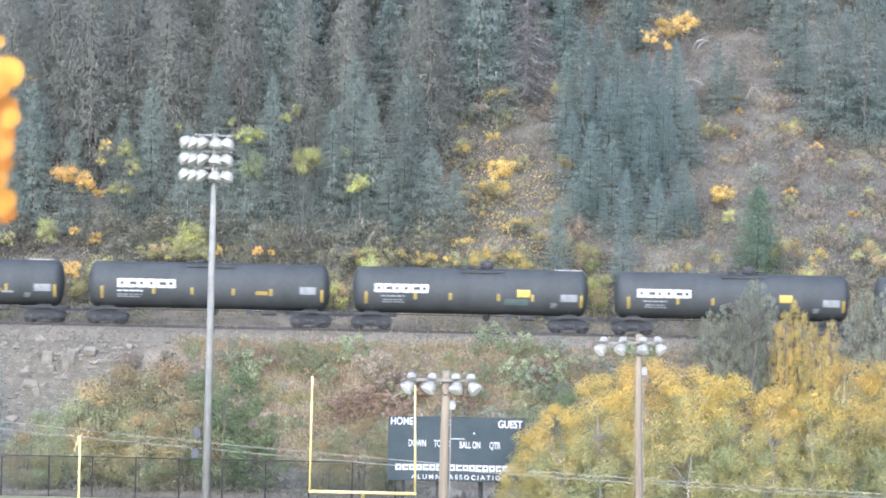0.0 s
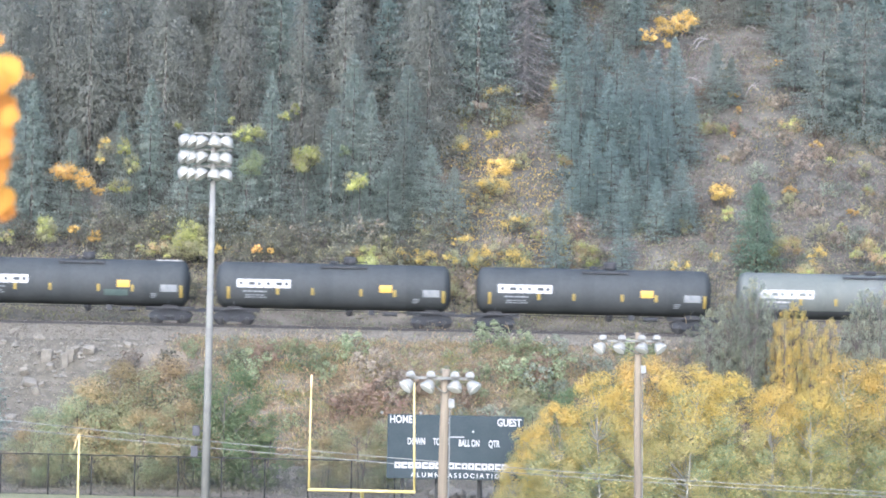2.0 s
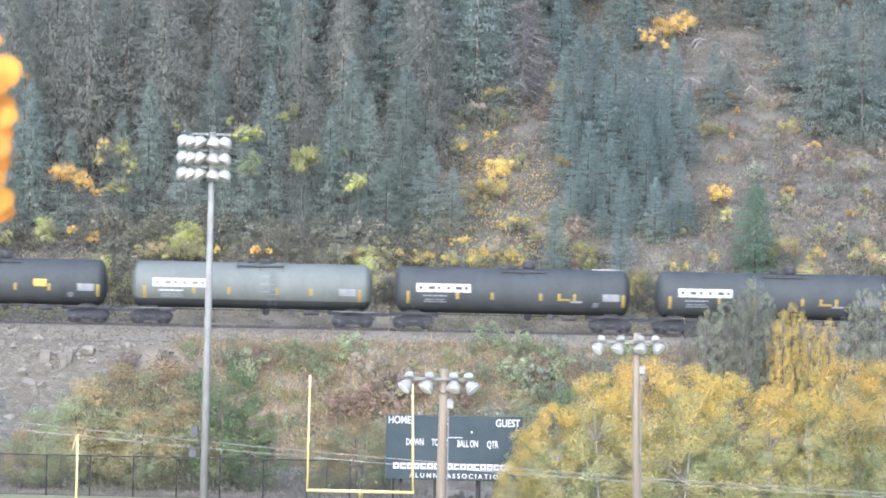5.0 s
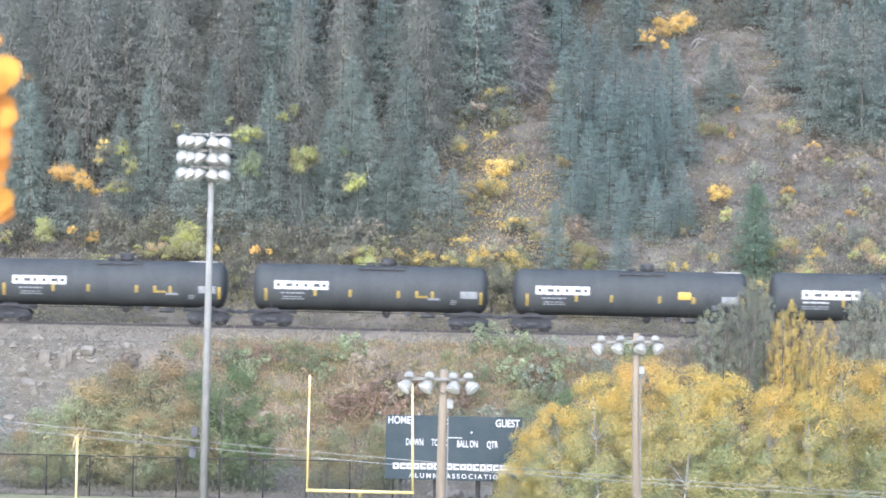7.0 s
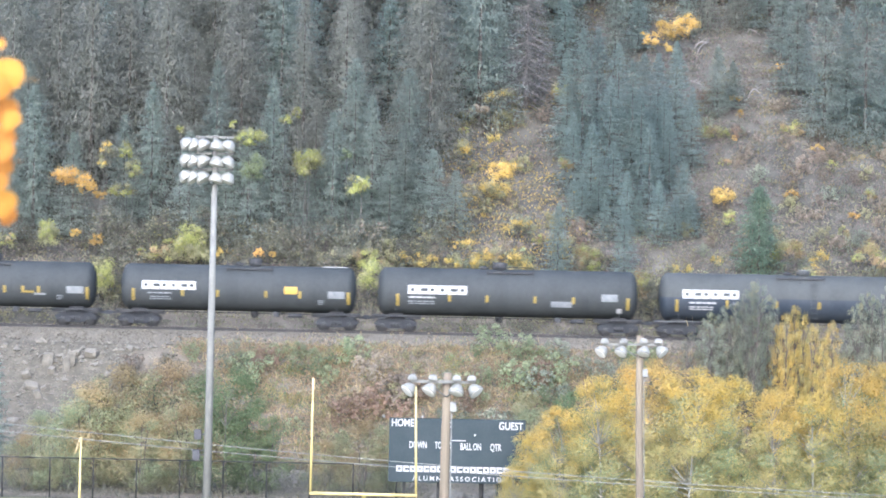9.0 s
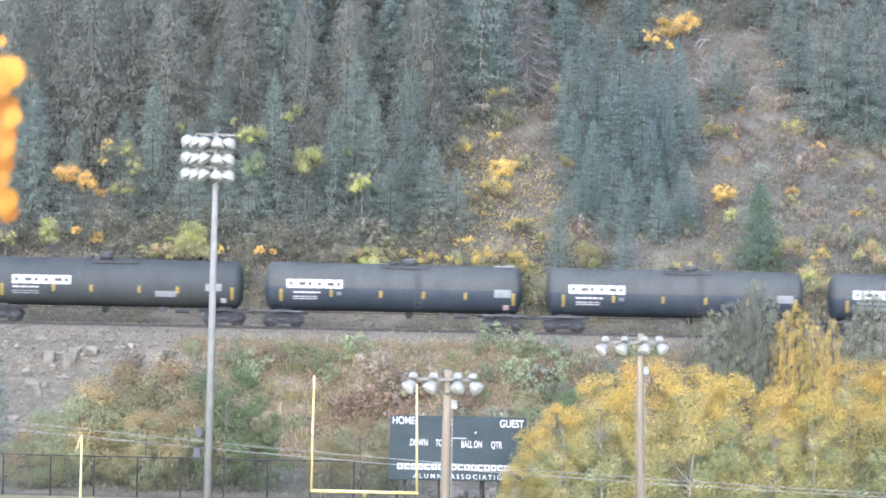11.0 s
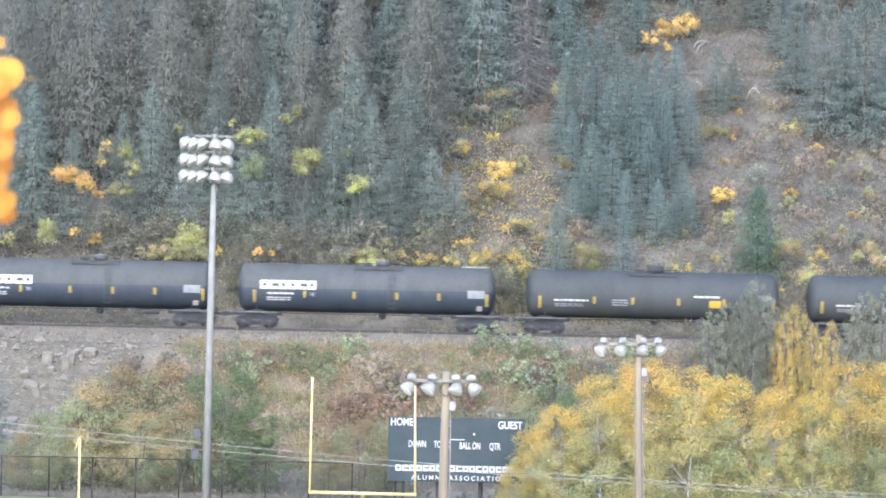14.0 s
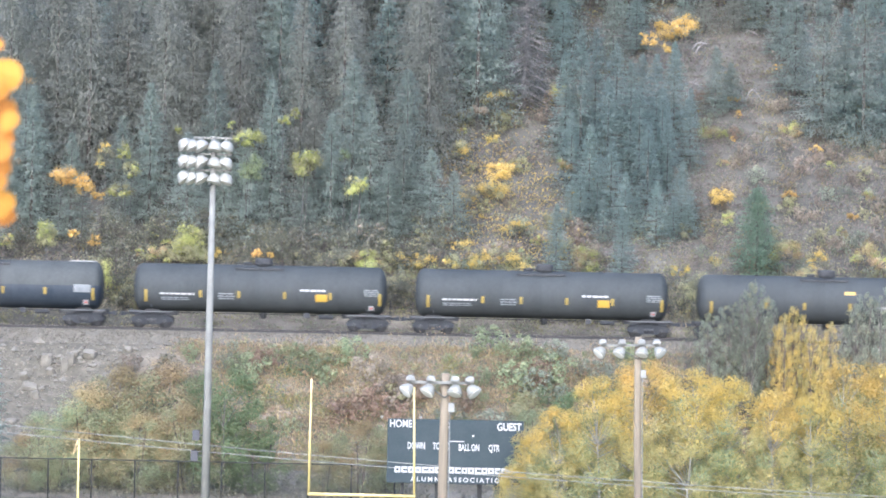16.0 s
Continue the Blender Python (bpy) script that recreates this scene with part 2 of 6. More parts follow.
def ground_material():
    m, n, l, p = mat("turf, bank soil and hillside earth", 0.95)
    g = n.new("ShaderNodeNewGeometry")
    sep = n.new("ShaderNodeSeparateXYZ")
    l.new(g.outputs["Position"], sep.inputs[0])

    def nz(scale, detail=5):
        t = n.new("ShaderNodeTexNoise")
        t.inputs["Scale"].default_value, t.inputs["Detail"].default_value = scale, detail
        l.new(g.outputs["Position"], t.inputs["Vector"])
        return t.outputs["Fac"]

    def blend(f, a, b):
        x = n.new("ShaderNodeMix")
        x.data_type = "RGBA"
        l.new(f, x.inputs["Factor"])
        l.new(a, x.inputs["A"])
        l.new(b, x.inputs["B"])
        return x.outputs["Result"]

    def step(axis, a, b):
        w = n.new("ShaderNodeMath")
        w.operation = "MULTIPLY_ADD"
        w.inputs[1].default_value = 3.0
        l.new(nz(0.35), w.inputs[0])
        l.new(sep.outputs[axis], w.inputs[2])
        r = n.new("ShaderNodeMapRange")
        r.inputs["From Min"].default_value, r.inputs["From Max"].default_value = a + 1.5, b + 1.5
        l.new(w.outputs[0], r.inputs["Value"])
        return r.outputs["Result"]

    turf = ramp(n, [(0.3, (0.105, 0.110, 0.052)), (0.7, (0.150, 0.150, 0.078))])
    l.new(nz(1.5), turf.inputs["Fac"])
    earth = ramp(n, [(0.3, (0.085, 0.075, 0.055)), (0.5, (0.130, 0.110, 0.080)), (0.7, (0.180, 0.155, 0.115))])
    l.new(nz(0.5, 8), earth.inputs["Fac"])
    rubble = ramp(n, [(0.3, (0.052, 0.046, 0.033)), (0.55, (0.083, 0.074, 0.053)), (0.75, (0.120, 0.109, 0.083))])
    l.new(nz(2.2, 10), rubble.inputs["Fac"])
    hill = ramp(n, [(0.3, (0.046, 0.043, 0.034)), (0.5, (0.072, 0.067, 0.053)), (0.7, (0.106, 0.099, 0.080))])
    l.new(nz(0.3, 9), hill.inputs["Fac"])
    c = blend(step("Y", 208.2, 209.2), turf.outputs["Color"], earth.outputs["Color"])
    left = blend(step("X", -21.0, -18.5), rubble.outputs["Color"], earth.outputs["Color"])
    c = blend(step("Y", 214, 218), c, left)
    c = blend(step("Y", 253.5, 255.5), c, hill.outputs["Color"])
    l.new(c, p.inputs["Base Color"])
    b = n.new("ShaderNodeBump")
    b.inputs["Strength"].default_value, b.inputs["Distance"].default_value = 0.6, 0.15
    l.new(nz(3.0, 8), b.inputs["Height"])
    l.new(b.outputs["Normal"], p.inputs["Normal"])
    return m


M["ground"] = ground_material()


# ---- builders ----
def box(bm, x0, x1, y0, y1, z0, z1, m=None):
    vs = [bm.verts.new((x, y, z)) for x in (x0, x1) for y in (y0, y1) for z in (z0, z1)]
    if m:
        for v in vs:
            v.co = m @ v.co
    for q in ((0, 1, 3, 2), (4, 6, 7, 5), (0, 4, 5, 1), (2, 3, 7, 6), (0, 2, 6, 4), (1, 5, 7, 3)):
        bm.faces.new([vs[k] for k in q])
    return bm


def tube(bm, a, b, r0, r1=None, n=10, caps=True):
    """A tapered round bar from a to b."""
    a, b = Vector(a), Vector(b)
    r1 = r0 if r1 is None else r1
    q = (b - a).to_track_quat("Z", "Y").to_matrix()
    rings = []
    for c, r in ((a, r0), (b, r1)):
        rings.append([bm.verts.new(c + q @ Vector((r * math.cos(2 * math.pi * k / n), r * math.sin(2 * math.pi * k / n), 0))) for k in range(n)])
    for k in range(n):
        f = bm.faces.new((rings[0][k], rings[0][(k + 1) % n], rings[1][(k + 1) % n], rings[1][k]))
        f.smooth = True
    if caps:
        bm.faces.new(rings[0][::-1])
        bm.faces.new(rings[1])
    return bm


def pipe(bm, pts, radii, n=8):
    """A round bar swept along the points in one piece; radii: one for all or one for each point."""
    pts = [Vector(q) for q in pts]
    radii = radii if isinstance(radii, (list, tuple)) else [radii] * len(pts)
    rings = []
    for k, q in enumerate(pts):
        way = pts[min(k + 1, len(pts) - 1)] - pts[max(k - 1, 0)]
        turn = way.to_track_quat("Z", "Y").to_matrix()
        rings.append([bm.verts.new(q + turn @ Vector((radii[k] * math.cos(2 * math.pi * j / n), radii[k] * math.sin(2 * math.pi * j / n), 0))) for j in range(n)])
    for a, b in zip(rings, rings[1:]):
        shift = min(range(n), key=lambda o: sum((a[j].co - b[(j + o) % n].co).length for j in range(n)))
        for j in range(n):
            f = bm.faces.new((a[j], a[(j + 1) % n], b[(j + 1 + shift) % n], b[(j + shift) % n]))
            f.smooth = True
    bm.faces.new(rings[0][::-1])
    bm.faces.new(rings[-1])
    return bm


def lathe(bm, profile, n=24, axis="Z", origin=(0, 0, 0)):
    """A turned form: profile of (along, radius)."""
    o = Vector(origin)
    rings = []
    for h, r in profile:
        ring = []
        for k in range(n):
            c, s = r * math.cos(2 * math.pi * k / n), r * math.sin(2 * math.pi * k / n)
            ring.append(bm.verts.new(o + Vector({"Z": (c, s, h), "X": (h, c, s), "Y": (s, h, c)}[axis])))
        rings.append(ring)
    for a, b in zip(rings, rings[1:]):
        for k in range(n):
            f = bm.faces.new((a[k], a[(k + 1) % n], b[(k + 1) % n], b[k]))
            f.smooth = True
    bm.faces.new(rings[0][::-1])
    bm.faces.new(rings[-1])
    return bm


def as_mesh(name, bm, *mats):
    me = bpy.data.meshes.new(name)
    bmesh.ops.recalc_face_normals(bm, faces=bm.faces)
    bm.to_mesh(me)
    bm.free()
    for m in mats:
        me.materials.append(m)
    return me


def part(name, bm, material, parent=None, label=""):
    """Links a bmesh as one mesh object under a thing or a part."""
    ob = new(name, as_mesh(name, bm, *(material if isinstance(material, (list, tuple)) else (material,))))
    if parent:
        ob.parent = parent
    return tagged(ob, label)


def thing(name, x, y, z, label, category, group="", turn=0):
    e = new(name)
    e.matrix_basis = pose(x, y, z, 0, 0, turn)
    return tagged(e, label, category, group)


def sheet_mesh(name, verts, faces, mats, index=None):
    me = bpy.data.meshes.new(name)
    me.from_pydata(verts.tolist() if hasattr(verts, "tolist") else verts, [], faces.tolist() if hasattr(faces, "tolist") else faces)
    for m in mats:
        me.materials.append(m)
    if index is not None:
        me.polygons.foreach_set("material_index", np.asarray(index, dtype=np.int32))
    me.update()
    return me


def flakes(rng, pos, size, long=1.0, along=None, normal=None, corners=4, slim=0.6):
    """Leaf-like blades with three or four corners at the points pos. along: the way each one points; normal: the way it faces."""
    n = len(pos)
    a = rng.normal(size=(n, 3)) if along is None else along + rng.normal(scale=0.25, size=(n, 3))
    b = rng.normal(size=(n, 3)) if normal is None else normal
    b = np.cross(a, b)
    if normal is not None and along is None:
        a = np.cross(b, normal)
    a = a / (np.linalg.norm(a, axis=1)[:, None] + 1e-9)
    b = b / (np.linalg.norm(b, axis=1)[:, None] + 1e-9)
    s = np.asarray(size)[:, None]
    if corners == 3:
        v = np.stack([pos - a * s * long * 0.8 - b * s * slim, pos - a * s * long * 0.6 + b * s * slim, pos + a * s * long], axis=1)
        return v.reshape(-1, 3), np.arange(3 * n).reshape(-1, 3)
    v = np.stack([pos - a * s * long, pos + b * s * 0.6 - a * s * 0.1, pos + a * s * long, pos - b * s * 0.6 + a * s * 0.1], axis=1)
    return v.reshape(-1, 3), np.arange(4 * n).reshape(-1, 4)


# ---- the ground, the track ----
TRACK_Y, RAIL_Z = 246.0, 9.70


def smooth(a, b, v):
    k = min(1, max(0, (v - a) / (b - a)))
    return k * k * (3 - 2 * k)


def height(x, y):
    """Ground level: bank under the viewer, flat sports field, embankment, ditch, hillside."""
    if y < 60:
        return 16.3 * (1 - smooth(11, 58, y))
    if y < 230:
        return 0.95 * smooth(200, 208, y) + 0.5 * smooth(208, 230, y)
    rough = noise.noise((x * 0.16, y * 0.16, 3)) * 0.5 + noise.noise((x * 0.5, y * 0.5, 7)) * 0.22
    if y < 241.3:
        return 1.45 + 7.25 * min(1, (y - 230) / 10.8) + rough * smooth(230, 232, y) * (1 - smooth(239, 241, y))
    if y < 251:
        return 8.70
    up = y - 251
    z = 8.8 + 0.6 * min(up, 110) + (up > 110) * 0.25 * (1 - math.exp(-(up - 110) / 200)) * 200
    big = noise.noise((x * 0.045, y * 0.045, 1)) * 1.5
    return z + (rough + big) * smooth(0, 9, up)


def build_ground():
    xs = [-2600, -1400, -800, -450, -250, -150, -100, -75, -58] + [k * 0.75 for k in range(-64, 65)] + [58, 75, 100, 150, 250, 450, 800, 1400, 2600]
    ys = [-2000, -900, -400, -150, -60, -20, -5, 5, 11, 16, 22, 30, 38, 46, 54, 60, 90, 120, 150, 180, 200] + \
         [202 + 0.75 * k for k in range(140)] + [310, 316, 324, 334, 346, 361, 380, 420, 500, 650, 900, 1400, 2600]
    verts = [(x, y, height(x, y)) for y in ys for x in xs]
    w = len(xs)
    faces = [(j * w + i, j * w + i + 1, (j + 1) * w + i + 1, (j + 1) * w + i) for j in range(len(ys) - 1) for i in range(w - 1)]
    me = sheet_mesh("ground", verts, faces, [M["ground"]])
    for f in me.polygons:
        f.use_smooth = True
    tagged(new("ground", me), "mown turf, scrubby embankment and brown autumn hillside", "ground", kind="structure")


def build_track():
    rng = np.random.default_rng(4)
    xs = np.arange(-110, 110.01, 0.35)
    prof = [(241.5, 8.62), (242.1, 8.85), (242.7, 9.17), (243.2, 9.40), (243.7, 9.47), (244.6, 9.47), (246, 9.46), (247.4, 9.47), (248.4, 9.42), (249.4, 8.95), (250.2, 8.62)]
    verts = [(x + rng.normal(0, 0.05), y + rng.normal(0, 0.05), z + rng.normal(0, 0.028)) for y, z in prof for x in xs]
    w = len(xs)
    faces = [(j * w + i, j * w + i + 1, (j + 1) * w + i + 1, (j + 1) * w + i) for j in range(len(prof) - 1) for i in range(w - 1)]
    tagged(new("ballast_bed", sheet_mesh("ballast_bed", verts, faces, [M["ballast"]])), "bed of grey crushed stone under the rails", "ballast", kind="structure")
    # loose stones on the near shoulder
    n = 9000
    px, py = rng.uniform(-34, 34, n), rng.uniform(241.4, 244.6, n)
    pz = np.interp(py, [p[0] for p in prof], [p[1] for p in prof])
    oct_v = np.array([(1, 0, 0), (0, 1, 0), (-1, 0, 0), (0, -1, 0), (0, 0, 0.8), (0, 0, -0.8)])
    oct_f = np.array([(0, 1, 4), (1, 2, 4), (2, 3, 4), (3, 0, 4), (1, 0, 5), (2, 1, 5), (3, 2, 5), (0, 3, 5)])
    s = rng.uniform(0.03, 0.105, n)
    v = oct_v[None] * s[:, None, None] * rng.uniform(0.6, 1.3, (n, 6, 1)) + np.stack([px, py, pz + 0.02], 1)[:, None]
    f = oct_f[None] + 6 * np.arange(n)[:, None, None]
    tagged(new("ballast_stones", sheet_mesh("ballast_stones", v.reshape(-1, 3), f.reshape(-1, 3), [M["ballast"]])), "loose crushed grey stone on the ballast shoulder", "ballast", kind="stuff")
    for k, sy in enumerate((-0.755, 0.755)):
        rail = thing("rail", 0, TRACK_Y + sy, RAIL_Z, "long rusty steel rail with a bright worn head", "rail", "rails of the track")
        bm = bmesh.new()
        box(bm, -110, 110, -0.07, 0.07, -0.172, -0.155)
        box(bm, -110, 110, -0.010, 0.010, -0.155, -0.04)
        box(bm, -110, 110, -0.036, 0.036, -0.04, -0.006)
        part("rail_web", bm, M["rail_steel"], rail)
        bm = bmesh.new()
        box(bm, -110, 110, -0.033, 0.033, -0.006, 0.0)
        part("rail_head", bm, M["rail_top"], rail, "bright worn running surface")
    bm = bmesh.new()
    box(bm, -0.11, 0.11, -1.28, 1.28, -0.16, 0)
    me = as_mesh("tie", bm, M["tie"])
    for k in range(130):
        ob = new("tie", me)
        ob.matrix_basis = pose(-35.4 + 0.55 * k, TRACK_Y + rng.normal(0, 0.03), RAIL_Z - 0.172 + 0.004, 0, 0, rng.normal(0, 0.6))
        tagged(ob, "dark creosoted wooden railway tie bedded in ballast", "railway tie", "ties under the rails")


# ---- the tank cars ----
def plate(name, R, zc, x0, x1, z0, z1, material, parent, label="", proud=0.006, cut=None):
    """Paint or tape on the near side of a round tank, following its curve. cut: bars of (x0, x1, z0, z1) in place of the whole."""
    bm = bmesh.new()
    for a0, a1, b0, b1 in (cut or [(x0, x1, z0, z1)]):
        prev = None
        for k in range(5):
            z = b0 + (b1 - b0) * k / 4
            y = -math.sqrt(max(0.01, (R + proud) ** 2 - (z - zc) ** 2))
            row = (bm.verts.new((a0, y, z)), bm.verts.new((a1, y, z)))
            if prev:
                bm.faces.new((prev[0], prev[1], row[1], row[0]))
            prev = row
    return part(name, bm, material, parent, label)


def block_shape(x0, x1, z0, z1, open_side, face):
    """One heavy block of a wordmark in one piece, with a slot in its middle. face(z): how far back its surface lies."""
    bm = bmesh.new()
    w, h = x1 - x0, z1 - z0
    xs = (x0, x0 + 0.30 * w, x1 - 0.28 * w, x1)
    zs = [z0 + h * u for u in (0, 0.16, 0.32, 0.50, 0.68, 0.84, 1)]
    vs = [[bm.verts.new((x, face(z), z)) for x in xs] for z in zs]
    for r in range(6):
        for c in range(3):
            if r in (2, 3) and (c == 1 or (c == 2 and open_side)):
                continue
            bm.faces.new((vs[r][c], vs[r][c + 1], vs[r + 1][c + 1], vs[r + 1][c]))
    return bm


def text_bars(x0, x1, z0, z1, lines, seed):
    rng = random.Random(seed)
    out, h = [], (z1 - z0) / lines
    for k in range(lines):
        x = x0 + rng.uniform(0, 0.1)
        while x < x1 - 0.1:
            w = min(rng.uniform(0.12, 0.45), x1 - x)
            out.append((x, x + w, z0 + h * k + h * 0.25, z0 + h * k + h * 0.8))
            x += w + 0.07
    return out


def bogie(parent, x, sign):
    b = new("bogie")
    b.parent = parent
    b.matrix_basis = pose(x, 0, 0)
    tagged(b, "dusty cast-iron four-wheel bogie")
    for sy in (-1, 1):
        outline = [(-1.42, 0.60), (-1.30, 0.74), (-0.95, 0.80), (-0.62, 0.96), (0.62, 0.96), (0.95, 0.80), (1.30, 0.74), (1.42, 0.60), (1.40, 0.42), (1.10, 0.36), (0.80, 0.40), (0.55, 0.22), (-0.55, 0.22), (-0.80, 0.40), (-1.10, 0.36), (-1.40, 0.42)]
        bm = bmesh.new()
        lo = [bm.verts.new((px, sy * 0.96 - 0.07, pz)) for px, pz in outline]
        hi = [bm.verts.new((px, sy * 0.96 + 0.07, pz)) for px, pz in outline]
        bm.faces.new(lo)
        bm.faces.new(hi[::-1])
        for k in range(len(outline)):
            q = (k + 1) % len(outline)
            bm.faces.new((lo[k], hi[k], hi[q], lo[q]))
        # raised rib and pocket lips
        box(bm, -0.95, 0.95, sy * 1.03 - 0.02, sy * 1.03 + 0.03, 0.80, 0.86)
        box(bm, -0.52, 0.52, sy * 1.03 - 0.02, sy * 1.03 + 0.03, 0.24, 0.31)
        part("side_frame", bm, M["bogie_iron"], b)
        for sx in (-0.24, 0, 0.24):
            part("spring", tube(bmesh.new(), (sx, sy * 1.04, 0.32), (sx, sy * 1.04, 0.62), 0.085, n=8), M["wheel_steel"], b)
        for sx in (-0.89, 0.89):
            bm = bmesh.new()
            tube(bm, (sx, sy * 1.02, 0.46), (sx, sy * 1.16, 0.46), 0.13, 0.11, n=10)
            part("bearing_cap", bm, M["wheel_steel"], b)
    bm = bmesh.new()
    box(bm, -0.22, 0.22, -1.0, 1.0, 0.55, 0.86)
    part("bolster", bm, M["bogie_iron"], b)
    for sx in (-0.89, 0.89):
        bm = bmesh.new()
        prof = [(-0.82, 0.09), (-0.82, 0.44), (-0.78, 0.457), (-0.69, 0.46), (-0.685, 0.50), (-0.66, 0.50), (-0.655, 0.40), (-0.68, 0.38), (-0.68, 0.16), (-0.6, 0.09), (0.6, 0.09), (0.68, 0.16), (0.68, 0.38), (0.655, 0.40), (0.66, 0.50), (0.685, 0.50), (0.69, 0.46), (0.78, 0.457), (0.82, 0.44), (0.82, 0.09)]
        lathe(bm, prof, 20, "Y")
        for a in range(4):
            box(bm, -0.05, 0.05, -0.83, -0.815, 0.20, 0.32, Matrix.Rotation(math.pi / 2 * a, 4, "Y"))
        w = part("wheelset", bm, M["wheel_steel"], b, "pair of worn steel wheels on an axle")
        w.matrix_basis = pose(sx, 0, 0.457)
    return b


def tank_car(kind, L, R, bottom, skin, label):
    """A tank car about its own middle, at rail level; its leading end points to -x."""
    zc = bottom + R
    car = thing("tank_car", 0, TRACK_Y, RAIL_Z, label, "tank car", "cars of the train")
    left = -L / 2
    # shell with dished ends and faint seams
    d = R * 0.38
    prof = [(left + d * (1 - math.cos(a)), R * math.sin(a) ** 0.62) for a in [0.06, 0.2, 0.4, 0.6, 0.8, 1.0, 1.2, 1.4, math.pi / 2]]
    for k in range(1, 6):
        sx = left + d + (L - 2 * d) * k / 6
        prof += [(sx - 0.05, R), (sx - 0.03, R + 0.004), (sx + 0.03, R + 0.004), (sx + 0.05, R)]
    prof += [(-a, r) for a, r in reversed(prof[:9])]
    bm = bmesh.new()
    lathe(bm, prof, 48, "X", (0, 0, zc))
    bm.faces.ensure_lookup_table()
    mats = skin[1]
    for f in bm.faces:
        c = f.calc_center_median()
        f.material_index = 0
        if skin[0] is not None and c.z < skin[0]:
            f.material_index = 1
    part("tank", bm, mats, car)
    silver = kind == "silver"
    ym = M["yellow_mark"]

    def mark(x, tall=False):
        plate("reflector", R, zc, left + x - 0.10, left + x + 0.10, 1.78 if tall else 2.14, 2.62, ym, car, "yellow reflective strip")

    def logo(x0, x1, z0, z1):
        w = (x1 - x0) / 6
        for k in range(6):
            a = left + x0 + w * k
            part("wordmark_block", block_shape(a + 0.03, a + w - 0.03, z0, z1, k % 3 == 1, lambda z: -math.sqrt((R + 0.006) ** 2 - (z - zc) ** 2)), M["white_mark"], car, "heavy white block of a wordmark")

    def bars(name, x0, x1, z0, z1, lines, material, seed, lab):
        tagged(plate(name, R, zc, 0, 0, 0, 0, material, car, lab, 0.007, text_bars(left + x0, left + x1, z0, z1, lines, seed)), kind="stuff")

    def patch(name, x0, x1, z0, z1, material, lab):
        plate(name, R, zc, left + x0, left + x1, z0, z1, material, car, lab)

    if kind in ("placard", "line", "smeared", "silver"):
        logo(1.46, 5.17, 2.58, 3.16)
        for x, tall in ((0.92, 1), (4.25, 0), (6.63, 0), (9.9, 0), (12.2, 0), (15.5, 1)):
            mark(x, tall)
        bars("stencil", 1.9, 3.7, 2.24, 2.42, 1, M["white_mark"] if silver else M["grey_mark"], 3, "stencilled running number")
        bars("stencil", 2.0, 3.5, 1.85, 2.15, 2, M["grey_mark"], 4, "rows of small stencilling")
        patch("data_panel", 14.1, 15.25, 2.17, 2.66, M["panel_grey"], "faded grey data panel")
        if not silver:
            bars("stencil", 13.35, 13.85, 1.72, 2.06, 3, M["grey_mark"], 5, "small test-date stencil")
        if kind in ("placard", "smeared"):
            patch("placard", 11.15, 12.02, 2.42, 2.92, M["placard"], "yellow placard")
        if kind == "smeared":
            patch("paint_smear", 10.3, 11.9, 1.86, 2.28, M["green_smear"], "faded green smear")
        if kind == "line":
            patch("stripe", 11.2, 11.9, 2.16, 2.30, ym, "worn yellow stripe")
            patch("stripe", 11.05, 11.25, 2.16, 2.62, ym, "worn yellow stripe")
            patch("stripe", 11.9, 12.7, 2.02, 2.16, M["grey_mark"], "worn pale stripe")
        top, px0, px1, dx0, dx1, dz = 4.05, 7.15, 10.3, 8.65, 9.55, 4.78
    elif kind == "early":
        logo(2.0, 6.0, 2.55, 3.15)
        for x, tall in ((1.0, 1), (4.5, 0), (7.1, 0), (9.9, 0), (12.45, 0), (15.9, 1)):
            mark(x, tall)
        bars("stencil", 2.0, 3.9, 2.22, 2.42, 1, M["white_mark"], 13, "stencilled running number")
        bars("stencil", 2.0, 3.7, 1.85, 2.15, 2, M["grey_mark"], 14, "rows of small stencilling")
        patch("stripe", 11.4, 12.25, 2.2, 2.45, ym, "yellow stripe panel")
        patch("data_panel", 14.4, 15.5, 2.3, 2.8, M["panel_grey"], "faded grey data panel")
        top, px0, px1, dx0, dx1, dz = 4.05, 6.7, 9.9, 8.2, 8.9, 4.45
    elif kind == "long":
        logo(2.05, 6.1, 2.62, 3.22)
        for x, tall in ((1.4, 1), (4.9, 0), (7.45, 0), (10.7, 0), (13.3, 0), (17.0, 1)):
            mark(x, tall)
        bars("stencil", 2.05, 3.9, 2.3, 2.5, 1, M["white_mark"], 23, "stencilled running number")
        bars("stencil", 2.05, 3.9, 1.9, 2.2, 2, M["grey_mark"], 24, "rows of small stencilling")
        patch("paint_smear", 11.8, 13.2, 1.9, 2.3, M["grey_mark"], "pale grey scrawled smear")
        patch("data_panel", 15.2, 16.3, 2.35, 2.85, M["panel_grey"], "faded grey data panel")
        patch("hazard_diamond", 16.25, 16.6, 1.55, 1.88, M["white_mark"], "white hazard diamond")
        top, px0, px1, dx0, dx1, dz = 4.15, 7.4, 10.6, 7.8, 8.8, 4.85
    elif kind == "dusty":
        logo(1.5, 5.35, 2.70, 3.30)
        for x, tall in ((1.15, 1), (4.55, 0), (7.9, 0), (10.8, 0), (13.65, 0), (16.9, 1)):
            mark(x, tall)
        bars("stencil", 1.95, 3.8, 2.3, 2.52, 1, M["white_mark"], 33, "stencilled running number")
        bars("stencil", 1.95, 3.6, 1.9, 2.2, 2, M["white_mark"], 34, "rows of small stencilling")
